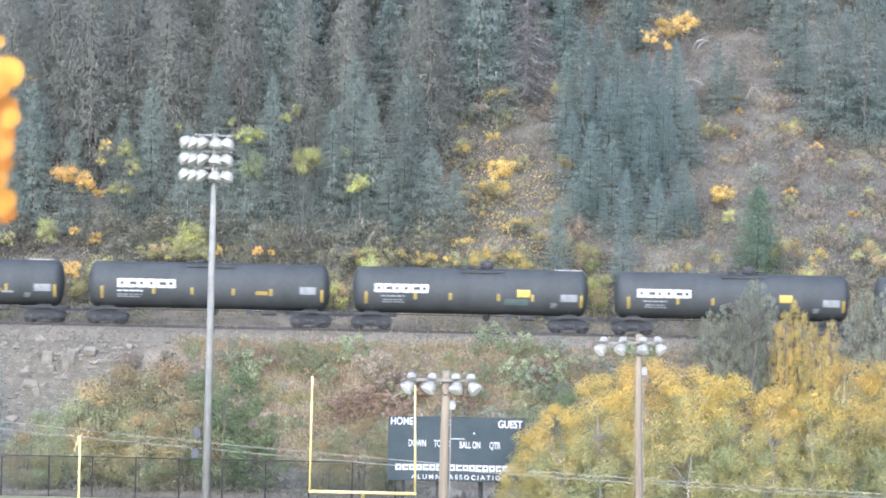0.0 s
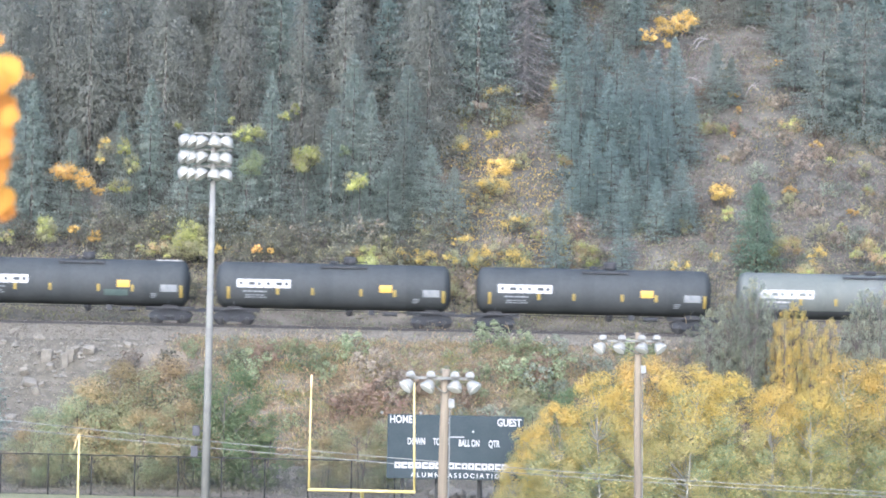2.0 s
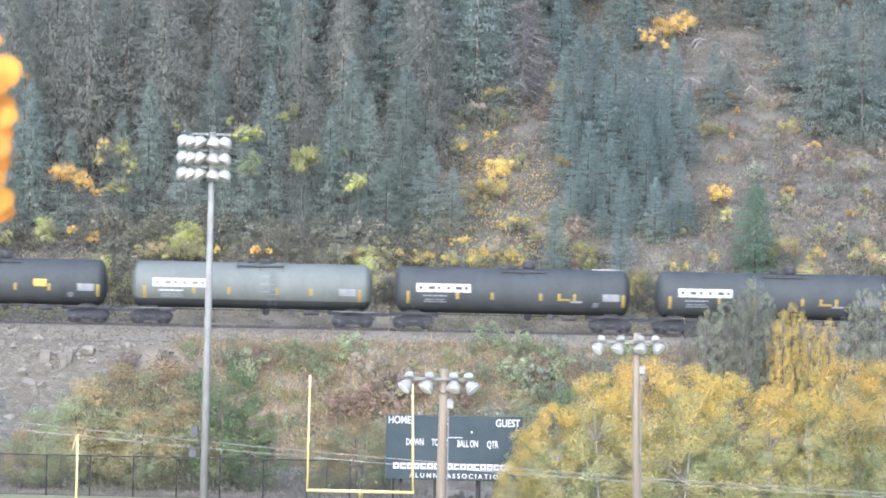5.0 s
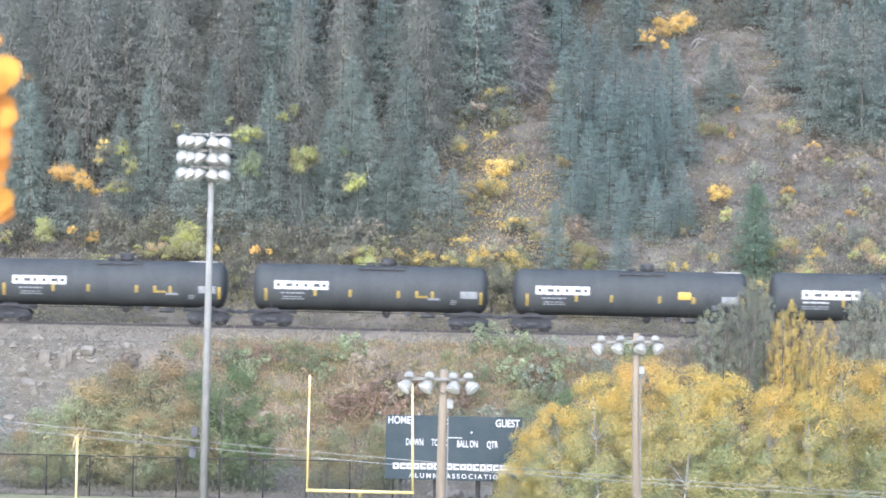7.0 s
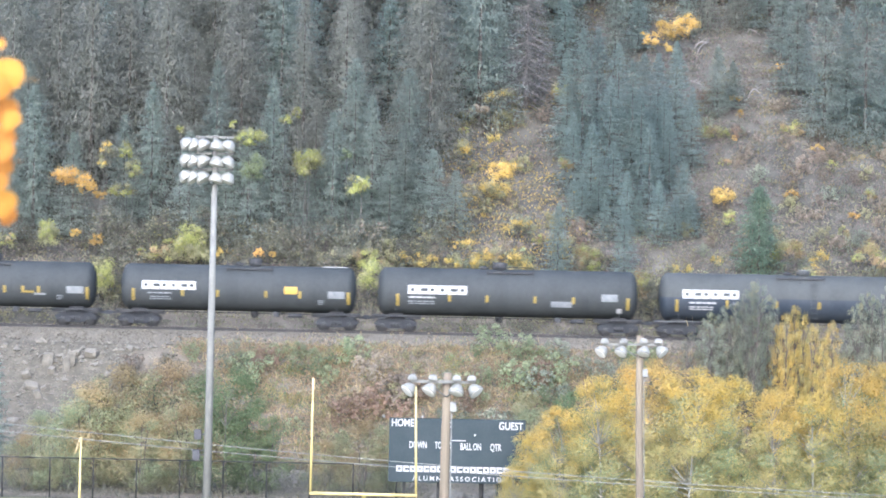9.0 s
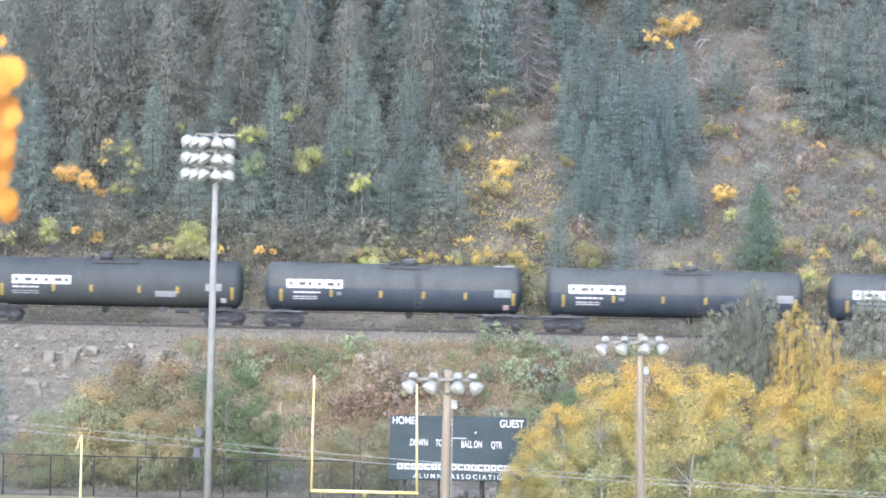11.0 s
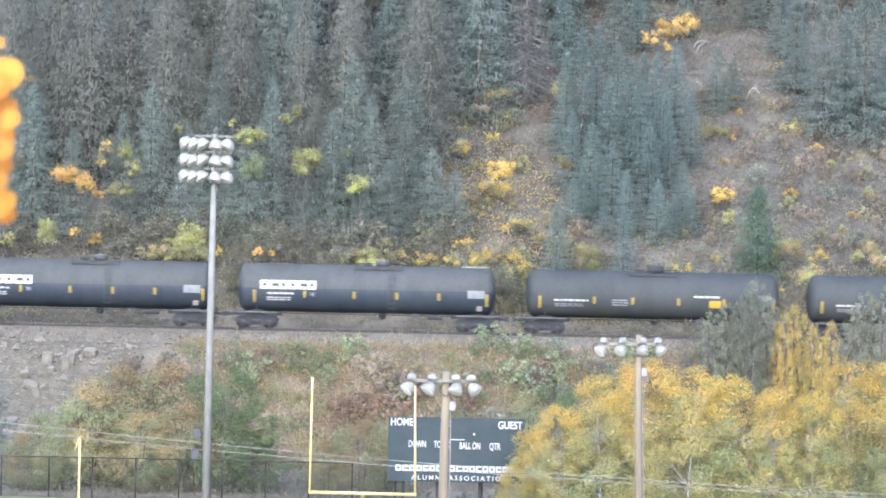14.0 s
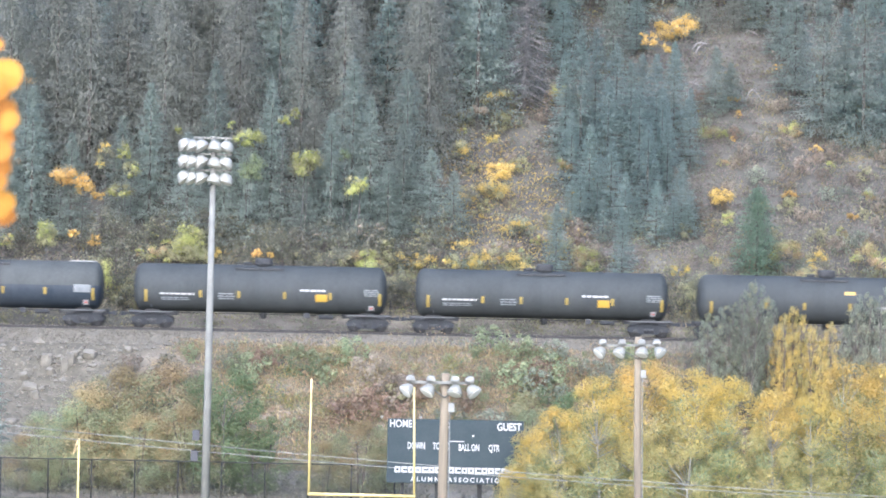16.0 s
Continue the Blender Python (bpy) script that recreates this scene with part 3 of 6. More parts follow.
        bars("stencil", 4.85, 5.25, 2.25, 2.5, 3, M["grey_mark"], 35, "small test-date stencil")
        patch("data_panel", 15.6, 16.75, 2.32, 2.85, M["panel_grey"], "faded grey data panel")
        patch("hazard_diamond", 16.22, 16.58, 1.46, 1.80, M["white_mark"], "white hazard diamond")
        patch("hazard_mark", 16.33, 16.47, 1.58, 1.68, M["red_mark"], "small red mark")
        top, px0, px1, dx0, dx1, dz = 4.15, 7.9, 11.2, 9.35, 10.3, 4.72
    else:
        for x, tall in ((0.9, 1), (4.6, 0), (7.2, 0), (L - 6.9, 0), (L - 3.8, 0), (L - 0.45, 1)):
            mark(x, tall)
        if kind == "plain":
            bars("stencil", 1.86, 4.2, 2.24, 2.46, 1, M["white_mark"], 43, "stencilled running number")
            bars("stencil", 1.9, 3.9, 1.9, 2.15, 2, M["grey_mark"], 44, "rows of small stencilling")
            bars("stencil", 5.8, 6.9, 2.0, 2.5, 3, M["grey_mark"], 45, "block of small stencilling")
            bars("stencil", L - 5.95, L - 4.0, 2.62, 2.86, 1, M["white_mark"], 46, "white stencilled line")
            patch("placard", L - 4.8, L - 4.0, 2.0, 2.5, M["placard"], "yellow placard")
            bars("data_panel", L - 1.55, L - 0.5, 2.4, 2.9, 4, M["panel_grey"], 47, "pale data panel")
            patch("hazard_diamond", L - 1.2, L - 0.85, 1.45, 1.78, M["white_mark"], "white hazard diamond")
            patch("hazard_mark", L - 1.1, L - 0.95, 1.56, 1.66, M["red_mark"], "small red mark")
        else:
            patch("placard", 9.9, 10.65, 3.2, 3.42, M["placard"], "narrow yellow placard")
            bars("stencil", 12.0, 14.0, 2.24, 2.46, 1, M["white_mark"], 53, "stencilled running number")
        top, px0, px1, dx0, dx1, dz = 4.12, 6.9, 10.2, 8.2, 9.4, 4.85

    # platform with its brackets, rails and valve housing on top
    bm = bmesh.new()
    box(bm, left + px0, left + px1, 0.55, 1.05, top - 0.04, top + 0.04)
    part("walkway", bm, M["frame_black"], car, "top walkway plate")
    bm = bmesh.new()
    box(bm, left + px0, left + px1, -1.05, -0.55, top - 0.05, top + 0.07)
    part("walkway", bm, M["frame_black"] if not silver else M["bogie_iron"], car, "top walkway plate")
    bm = bmesh.new()
    for x in (px0 + 0.05, (px0 + px1) / 2, px1 - 0.05):
        tube(bm, (left + x, -1.0, top), (left + x, -1.0, top + 0.38), 0.02, n=6)
        tube(bm, (left + x, -1.0, top - 0.02), (left + x, -1.22, top - 0.3), 0.025, n=6)
    tube(bm, (left + px0, -1.0, top + 0.38), (left + px1, -1.0, top + 0.38), 0.03, n=6)
    part("handrail", bm, M["frame_black"], car)
    bm = bmesh.new()
    hc = left + (dx0 + dx1) / 2
    if silver:
        dz = 4.55
    lathe(bm, [(zc + R - 0.1, (dx1 - dx0) / 2), (dz - 0.1, (dx1 - dx0) / 2), (dz - 0.02, (dx1 - dx0) / 2 - 0.03), (dz, 0.2)], 16, "Z", (hc, 0, 0))
    hood = part("valve_housing", bm, M["dusty_skylit_black"] if kind == "dusty" else M["frame_black"], car, "dark round valve housing")
    if kind == "dusty":
        bm = bmesh.new()
        lathe(bm, [(dz + 0.002, 0.44), (dz + 0.035, 0.44), (dz + 0.05, 0.40)], 16, "Z", (hc, 0, 0))
        part("lid", bm, M["light_edge"], hood, "pale worn lid")
    bm = bmesh.new()
    lathe(bm, [(zc + R - 0.05, 0.3), (zc + R + 0.16, 0.3), (zc + R + 0.2, 0.1)], 12, "Z", (hc - 1.1, 0, 0))
    part("manway_cover", bm, M["frame_black"], car)
    # ladder to the walkway
    if kind in ("dusty", "silver"):
        bm = bmesh.new()
        lx = left + (px0 + px1) / 2 + 0.9
        ang = [0.15 + 0.14 * k for k in range(10)]
        for sx in (-0.2, 0.2):
            pts = [(lx + sx, -(R + 0.14) * math.cos(a), zc + (R + 0.14) * math.sin(a)) for a in ang if zc + (R + 0.14) * math.sin(a) < top]
            pts = [(lx + sx, -(R + 0.14), 1.15)] + pts
            for p, q in zip(pts, pts[1:]):
                tube(bm, p, q, 0.018, n=5)
        for k in range(9):
            z = 1.2 + 0.33 * k
            y = -(R + 0.14) if z < zc else -math.sqrt(max(0.4, (R + 0.14) ** 2 - (z - zc) ** 2))
            if z < top:
                tube(bm, (lx - 0.2, y, z), (lx + 0.2, y, z), 0.014, n=5)
        part("ladder", bm, M["dusty_skylit_black"] if not silver else M["grey_stain"], car)
    # under-frame
    bc = L / 2 - 1.28
    for s in (-1, 1):
        bm = bmesh.new()
        a, b = sorted((s * (L / 2 - 3.0), s * (L / 2 + 0.35)))
        box(bm, a, b, -0.33, 0.33, 0.86, 1.16)
        box(bm, *sorted((s * (bc - 0.5), s * (bc + 0.5))), -0.6, 0.6, 1.0, zc - R * 0.90)
        part("stub_sill", bm, M["frame_black"], car)
        bm = bmesh.new()
        a, b = sorted((s * (L / 2 - 2.7), s * (L / 2 + 0.32)))
        box(bm, a, b, -1.50, -1.10, 1.08, 1.13)
        box(bm, a, b, 1.10, 1.50, 1.08, 1.13)
        box(bm, *sorted((s * (L / 2 + 0.05), s * (L / 2 + 0.32))), -1.1, 1.1, 1.08, 1.13)
        part("end_platform", bm, M["platform_steel"] if kind in ("dusty", "plain", "silver") else M["frame_black"], car, "worn end platform")
        ex = s * (L / 2 + 0.26)
        part("end_rail", pipe(bmesh.new(), [(ex, -1.42, 1.1), (ex, -1.42, 2.1), (ex, -1.36, 2.15), (ex, 1.36, 2.15), (ex, 1.42, 2.1), (ex, 1.42, 1.1)], 0.02, 6), M["frame_black"], car)
        for y in (-1.42, 1.42):
            sx = s * (L / 2 - 0.15)
            part("step", pipe(bmesh.new(), [(ex, y, 1.1), (ex, y, 0.58), (ex - s * 0.05, y, 0.55), (sx + s * 0.05, y, 0.55), (sx, y, 0.58), (sx, y, 1.1)], 0.022, 6), M["frame_black"], car)
            part("grab_iron", tube(bmesh.new(), (s * (L / 2 - 1.3), y, 1.1), (s * (L / 2 - 1.3), y, 1.6), 0.018, n=6), M["frame_black"], car)
        bm = bmesh.new()
        box(bm, *sorted((s * (L / 2 + 0.3), s * (L / 2 + 0.80))), -0.09, 0.09, 0.82, 1.0)
        box(bm, *sorted((s * (L / 2 + 0.66), s * (L / 2 + 0.92))), -0.16, 0.16, 0.78, 1.06)
        part("coupler", bm, M["bogie_iron"], car)
        bogie(car, s * bc, s)
    bm = bmesh.new()
    tube(bm, (-L / 2 + 2.5, -0.4, 1.05), (L / 2 - 2.5, -0.4, 1.05), 0.03, n=6)
    part("brake_pipe", bm, M["frame_black"], car)
    part("brake_cylinder", tube(bmesh.new(), (L / 2 - 4.6, -0.75, 0.95), (L / 2 - 3.6, -0.75, 0.95), 0.16, n=10), M["frame_black"], car)
    part("brake_valve", box(bmesh.new(), L / 2 - 5.6, L / 2 - 5.2, -0.9, -0.55, 0.85, 1.2), M["frame_black"], car)
    part("outlet_valve", lathe(bmesh.new(), [(0.72, 0.12), (0.86, 0.24), (1.25, 0.26)], 10, "Z", (hc, 0, 0)), M["frame_black"], car)
    if silver:
        patch("oil_stain", 8.75, 9.35, 1.8, 3.95, M["grey_stain"], "dark run of spilt oil below the hatch")
    return car


CARS = []                          # (car, place of its middle at the start)


def build_train():
    blk, dst, cln = M["black_tank"], M["dusty_skylit_black"], M["clean_black"]
    k = 26.13
    plain_black = (None, [blk])
    spec = {
        "early": (16.4, 1.56, 1.16, plain_black, "black tank car with a white wordmark and yellow strips"),
        "smeared": (16.0, 1.56, 1.16, plain_black, "black tank car with yellow placard and faded green smear"),
        "placard": (16.0, 1.56, 1.16, plain_black, "black tank car with white wordmark and yellow placard"),
        "line": (16.0, 1.56, 1.16, plain_black, "black tank car with white wordmark and worn yellow stripe"),
        "silver": (16.3, 1.56, 1.16, (1.80, [M["grey_tank"], blk]), "pale grey tank car with a black lower band"),
        "long": (17.7, 1.62, 1.14, plain_black, "long black tank car with white wordmark and grey smear"),
        "dusty": (17.5, 1.63, 1.14, (2.74, [dst, cln]), "two-tone tank car, dusty and sky-paled grey above, black below"),
        "plain": (17.2, 1.62, 1.14, plain_black, "black tank car with small white stencils and yellow placard"),
        "last": (17.2, 1.62, 1.14, plain_black, "black tank car with a narrow yellow placard high up"),
    }
    order = [("line", -306), ("early", 157), ("smeared", 627), ("placard", 1092), ("placard", 1555), ("silver", 2019), ("line", 2486), ("line", 2950), ("placard", 3413),
             ("long", 3869), ("dusty", 4370), ("dusty", 4870), ("dusty", 5373), ("plain", 5885), ("plain", 6385), ("last", 6887)]
    made = {}
    for kind, start in order:
        L = spec[kind][0]
        x = (start - 785.5) / k + L / 2
        if kind in made:
            car = copy_thing(made[kind], pose(x, TRACK_Y, RAIL_Z))
        else:
            car = made[kind] = tank_car(kind, *spec[kind])
            car.matrix_basis = pose(x, TRACK_Y, RAIL_Z)
        CARS.append((car, x))
    # pale strips lying along the shell's top on some of the cars
    for k, a, b in ((0, 13.6, 15.3), (2, 13.7, 15.5), (6, 13.4, 15.2), (8, 13.7, 15.4), (10, 15.5, 17.0), (12, 15.2, 17.0)):
        L, R, low = spec[order[k][0]][:3]
        bm = bmesh.new()
        box(bm, a - L / 2, b - L / 2, -0.32, -0.06, low + 2 * R - 0.03, low + 2 * R + 0.05)
        part("top_strip", bm, M["light_edge"], CARS[k][0], "pale strip along the top")


RUN = [(0.0, 0.0), (4.0, 54.37), (6.5, 88.73), (9.0, 122.46), (11.3, 153.38), (13.6, 184.1), (16.0, 216.07)]


def run_at(t):
    for (a, u), (b, v) in zip(RUN, RUN[1:]):
        if t <= b:
            return u + (v - u) * (t - a) / (b - a)
    return RUN[-1][1]


def motions():
    for car, x in CARS:
        walk(car, [(t, pose(x - run, TRACK_Y, RAIL_Z)) for t, run in RUN])
    # wheels roll along the rail
    turns = [(k / FPS, -math.degrees(run_at(k / FPS) / 0.457)) for k in range(0, int(16 * FPS) + 1)]
    for car, x in CARS:
        for ob in car.children_recursive:
            if ob.name.startswith("wheelset"):
                sx = ob.location.x
                walk(ob, [(t, pose(sx, 0, 0.457, 0, a, 0)) for t, a in turns])


# ---- the sports ground ----
def build_light_mast():
    mast = thing("light_mast", -11.62, 182, 0, "tall tapered galvanised mast with three rows of floodlights", "floodlight mast")
    mast.matrix_basis = pose(-11.72, 182, 0, 0, 0.28, 0)
    bm = bmesh.new()
    tube(bm, (0, 0, 0), (0, 0, 21.45), 0.235, 0.135, 18)
    tube(bm, (0, 0, 21.45), (0, 0, 21.56), 0.16, 0.12, 18)
    lathe(bm, [(0, 0.42), (0.05, 0.42), (0.06, 0.3), (0.3, 0.25)], 18)
    part("mast_tube", bm, M["galv"], mast)
    for row, (z, sag) in enumerate(((21.46, 0), (20.64, 0), (19.82, 0))):
        bm = bmesh.new()
        box(bm, -1.02, 0.92, -0.06, 0.06, z - 0.05, z + 0.05)
        arm = part("cross_arm", bm, M["galv"], mast)
        for k, x in enumerate((-1.52, -1.14, -0.68, 0.10, 0.68)):
            # visored lamp: domed shell leaning to the field, lens below
            m = pose(x, -0.26, z - 0.31 - 0.012 * k - 0.02 * (k % 2), 0, 0, 0) @ pose(0, 0, 0, -12, (-40, -30, -34, 12, 24)[k] + 3 * ((row + k) % 3 - 1), 0)
            bm = bmesh.new()
            lathe(bm, [(-0.27, 0.37), (-0.255, 0.38), (-0.16, 0.36), (-0.04, 0.325), (0.09, 0.27), (0.18, 0.18), (0.225, 0.06)], 16)
            for v in bm.verts:
                if v.co.x > 0:
                    v.co.x *= 1.1
                v.co = m @ v.co
            lamp = part("floodlight", bm, M["lamp_shell"], mast, "white domed floodlight with visor")
            bm = bmesh.new()
            lathe(bm, [(-0.285, 0.33), (-0.272, 0.345)], 16)
            for v in bm.verts:
                v.co = m @ v.co
            part("lens", bm, M["lamp_lens"], lamp)
            bm = bmesh.new()
            tube(bm, (x * 0.76, -0.04, z), (x, -0.25, z - 0.14), 0.025, n=6)
            part("bracket", bm, M["galv"], lamp)
    bm = bmesh.new()
    lathe(bm, [(-0.13, 0.10), (0.1, 0.13), (0.16, 0.05)], 10, "Z", (-0.12, -0.2, 19.2))
    part("sensor", bm, M["grey_stain"], mast)
    for z, x in ((6.45, -0.52), (5.42, -0.58)):
        bm = bmesh.new()
        box(bm, x - 0.19, x + 0.17, -0.2, 0.2, z - 0.26, z + 0.26, Matrix.Rotation(0.0, 4, "Y"))
        bmesh.ops.bevel(bm, geom=bm.edges[:], offset=0.03, segments=2, affect="EDGES")
        horn = part("loudspeaker", bm, M["black_box"], mast, "black box loudspeaker")
        bm = bmesh.new()
        box(bm, x + 0.15, -0.15, -0.03, 0.03, z - 0.03, z + 0.03)
        part("bracket", bm, M["black_box"], horn)


def build_wood_pole(x, y, top, r0, r1, lean, spots, arm_z, box_z, label):
    pole = thing("floodlight_pole", x, y, 0, label, "light pole", "wooden floodlight poles")
    pole.matrix_basis = pose(x, y, 0, 0, lean, 0)
    bm = bmesh.new()
    pipe(bm, [(0.015 * math.sin(k * 1.7), 0, top * k / 8) for k in range(9)], [r0 + (r1 - r0) * k / 8 for k in range(9)], 14)
    part("pole", bm, M["pole_wood"], pole)
    x0, x1 = spots[0] - 0.05, spots[-1] + 0.12
    bm = bmesh.new()
    box(bm, x0, x1, -r1 - 0.12, -r1 - 0.02, arm_z - 0.6 * (r1 - 0.055), arm_z + 0.6 * (r1 - 0.055))
    part("cross_arm", bm, M["galv"], pole)
    bm = bmesh.new()
    tube(bm, (x0 + 0.5, -r1 - 0.05, arm_z - 0.05), (0, -r1 - 0.02, arm_z - 0.45), 0.02, n=6)
    tube(bm, (x1 - 0.5, -r1 - 0.05, arm_z - 0.05), (0, -r1 - 0.02, arm_z - 0.45), 0.02, n=6)
    part("brace", bm, M["galv"], pole)
    for k, sx in enumerate(spots):
        tip = (46, 34, 18, -44)[k]
        m = pose(sx + (-0.07, -0.06, 0.02, 0.08)[k], -r1 - 0.16, arm_z - 0.21, 0, tip, 0) @ pose(0, 0, 0, -24, 0, 0)
        bm = bmesh.new()
        lathe(bm, [(-0.13, 0.232), (-0.115, 0.240), (-0.06, 0.215), (0.00, 0.190), (0.07, 0.158), (0.13, 0.112), (0.165, 0.06), (0.172, 0.02)], 20)
        for v in bm.verts:
            v.co = m @ v.co
        lamp = part("floodlight", bm, M["lamp_shell"], pole, "round pale floodlight")
        bm = bmesh.new()
        lathe(bm, [(-0.150, 0.120), (-0.142, 0.205), (-0.132, 0.215)], 20)
        for v in bm.verts:
            v.co = m @ v.co
        part("lens", bm, M["lamp_lens"], lamp)
        bm = bmesh.new()
        box(bm, sx - 0.15, sx + 0.15, -r1 - 0.28, -r1 - 0.02, arm_z + 0.04, arm_z + 0.21)
        for v in bm.verts:
            v.co.x = sx + (v.co.x - sx) * (0.68 if v.co.z > arm_z + 0.1 else 1.0)
        bmesh.ops.bevel(bm, geom=bm.edges[:], offset=0.03, segments=2, affect="EDGES")
        part("ballast_box", bm, M["light_edge"], lamp, "grey ballast housing")
    bm = bmesh.new()
    box(bm, r1 - 0.02, r1 + 0.16, -0.1, 0.1, box_z - 0.13, box_z + 0.13)
    part("junction_box", bm, M["light_edge"], pole)
    bm = bmesh.new()
    tube(bm, (r0 + 0.012, -0.05, 0.2), (r1 + 0.03, -0.05, box_z - 0.1), 0.016, n=8)
    part("conduit", bm, M["galv"], pole, "pale conduit")
    return pole


def build_goal():
    goal = thing("goalpost", -3.95, 189, 0, "yellow football goalpost with two uprights and a crossbar", "goalpost")
    bm = bmesh.new()
    tube(bm, (-2.82, 0, 3.05), (2.82, 0, 3.03), 0.085, n=12)
    part("crossbar", bm, M["goal_yellow"], goal)
    for x, top, dx in ((-2.78, 9.05, 0.03), (2.76, 8.75, -0.12)):
        bm = bmesh.new()
        tube(bm, (x, 0, 2.97), (x + dx, 0, top), 0.062, 0.05, 12)
        up = part("upright", bm, M["goal_yellow"], goal)
        if x < 0:
            bm = bmesh.new()
            tube(bm, (x + dx, 0, top - 1.1), (x + dx, 0, top + 0.03), 0.055, 0.054, 12)
            part("pad_sleeve", bm, M["faded_sleeve"], up, "faded upper sleeve")
    bm = bmesh.new()
    pts = [(0, 2.4, 0), (0, 2.4, 1.2), (0, 2.0, 2.1), (0, 1.2, 2.75), (0, 0.0, 3.04)]
    pipe(bm, pts, 0.11, 12)
    part("gooseneck", bm, M["goal_yellow"], goal)
    post = thing("foul_pole", -19.43, 195, 0, "slim yellow pole with a faded ribbon on top", "pole")
    bm = bmesh.new()
    tube(bm, (0, 0, 0), (0.02, 0, 5.33), 0.066, 0.058, 12)
    part("post", bm, M["goal_yellow"], post)
    bm = bmesh.new()
    rib = [(0.0, -0.09, 5.28), (-0.13, -0.1, 5.0), (-0.17, -0.1, 4.75), (-0.27, -0.1, 4.45)]
    pipe(bm, rib, [0.045, 0.03, 0.035, 0.02], 6)
    part("ribbon", bm, M["faded_sleeve"], post, "faded yellow ribbon")


def lettering(body, x, z, size, width, material, parent, y=-0.012, bold=0.012, spread=1.0):
    """Words in the built-in font, flat on the board's face, turned into a mesh."""
    cu = bpy.data.curves.new("lettering", "FONT")
    cu.body, cu.size, cu.align_x, cu.extrude, cu.offset, cu.space_character = body, size, "CENTER", 0.004, bold, spread
    tmp = bpy.data.objects.new("lettering", cu)
    scene.collection.objects.link(tmp)
    bpy.context.view_layer.update()
    me = bpy.data.meshes.new_from_object(tmp.evaluated_get(bpy.context.evaluated_depsgraph_get()))
    bpy.data.objects.remove(tmp)
    xs = [v.co.x for v in me.vertices]
    k = width / (max(xs) - min(xs))
    mid = (max(xs) + min(xs)) / 2
    for v in me.vertices:
        v.co = ((v.co.x - mid) * k, -v.co.z, v.co.y)
    # one mesh for each letter
    bm = bmesh.new()
    bm.from_mesh(me)
    left = set(bm.verts)
    while left:
        todo, island = [left.pop()], []
        while todo:
            v = todo.pop()
            island.append(v)
            for e in v.link_edges:
                o = e.other_vert(v)
                if o in left:
                    left.remove(o)
                    todo.append(o)
        one, index = bmesh.new(), {}
        for v in island:
            index[v] = one.verts.new(v.co)
        for f in {f for v in island for f in v.link_faces}:
            one.faces.new([index[v] for v in f.verts])
        ob = part("letter", one, material, parent)
        ob.matrix_basis = pose(x, y, z)
    bm.free()


def build_scoreboard():
    sb = thing("scoreboard", 0.96, 200, 0, "dark green football scoreboard with white lettering on steel posts", "scoreboard")
    W2, z0, z1 = 3.78, 2.92, 6.47
    face = -0.28
    bm = bmesh.new()
    box(bm, -W2, W2, face, 0.1, z0, z1)
    bmesh.ops.bevel(bm, geom=bm.edges[:], offset=0.03, segments=2, affect="EDGES")
    panel = part("panel", bm, M["board_green"], sb)
    for x in (-2.9, -1.0, 1.35, 2.6):
        bm = bmesh.new()
        box(bm, x - 0.09, x + 0.09, 0.12, 0.30, 0, 6.2)
        part("post", bm, M["fence_black"], sb, "dark steel post")
    bm = bmesh.new()
    box(bm, 2.2, 2.62, -0.1, 0.1, 2.2, z0)
    part("control_box", bm, M["board_green"], sb)
    wm = M["white_mark"]
    y = face - 0.006
    lettering("HOME", -3.02, 6.02, 0.58, 1.24, wm, sb, y)
    lettering("GUEST", 2.97, 5.94, 0.58, 1.34, wm, sb, y)
    lettering("DOWN", -2.16, 4.83, 0.52, 0.96, wm, sb, y)
    lettering("TO GO", -0.78, 4.83, 0.52, 0.92, wm, sb, y)
    lettering("BALL ON", 0.76, 4.78, 0.52, 1.14, wm, sb, y)
    lettering("QTR", 2.15, 4.77, 0.52, 0.62, wm, sb, y)
    lettering("ALUMNI ASSOCIATION", 0.20, 3.03, 0.36, 5.3, wm, sb, y, 0.006, 1.5)
    for a, b, count in ((-3.36, -0.72, 7), (-0.38, 3.30, 10)):
        w = (b - a) / count
        for k in range(count):
            part("wordmark_block", block_shape(a + w * k + 0.02, a + w * (k + 1) - 0.03, 3.50, 3.84, k % 3 == 1, lambda z: y), wm, sb, "heavy white block of the team wordmark")
    for x, z, w, h in ((-0.42, 6.05, 0.10, 0.10), (-0.42, 6.28, 0.10, 0.10), (0.98, 5.60, 0.10, 0.10), (0.05, 5.28, 0.85, 0.05), (-2.25, 4.1, 0.12, 0.04)):
        bm = bmesh.new()
        box(bm, x - w / 2, x + w / 2, y - 0.012, y, z - h / 2, z + h / 2)
        part("indicator", bm, wm, sb, "small white indicator")
    for x in (-3.0, -1.95):
        bm = bmesh.new()
        lathe(bm, [(0, 0.05), (0.12, 0.08), (0.17, 0.04)], 10, "Z", (x - 1.1 * (x < -2.5), -0.1, z1 - 0.01))
        part("top_light", bm, M["lamp_shell"], sb)


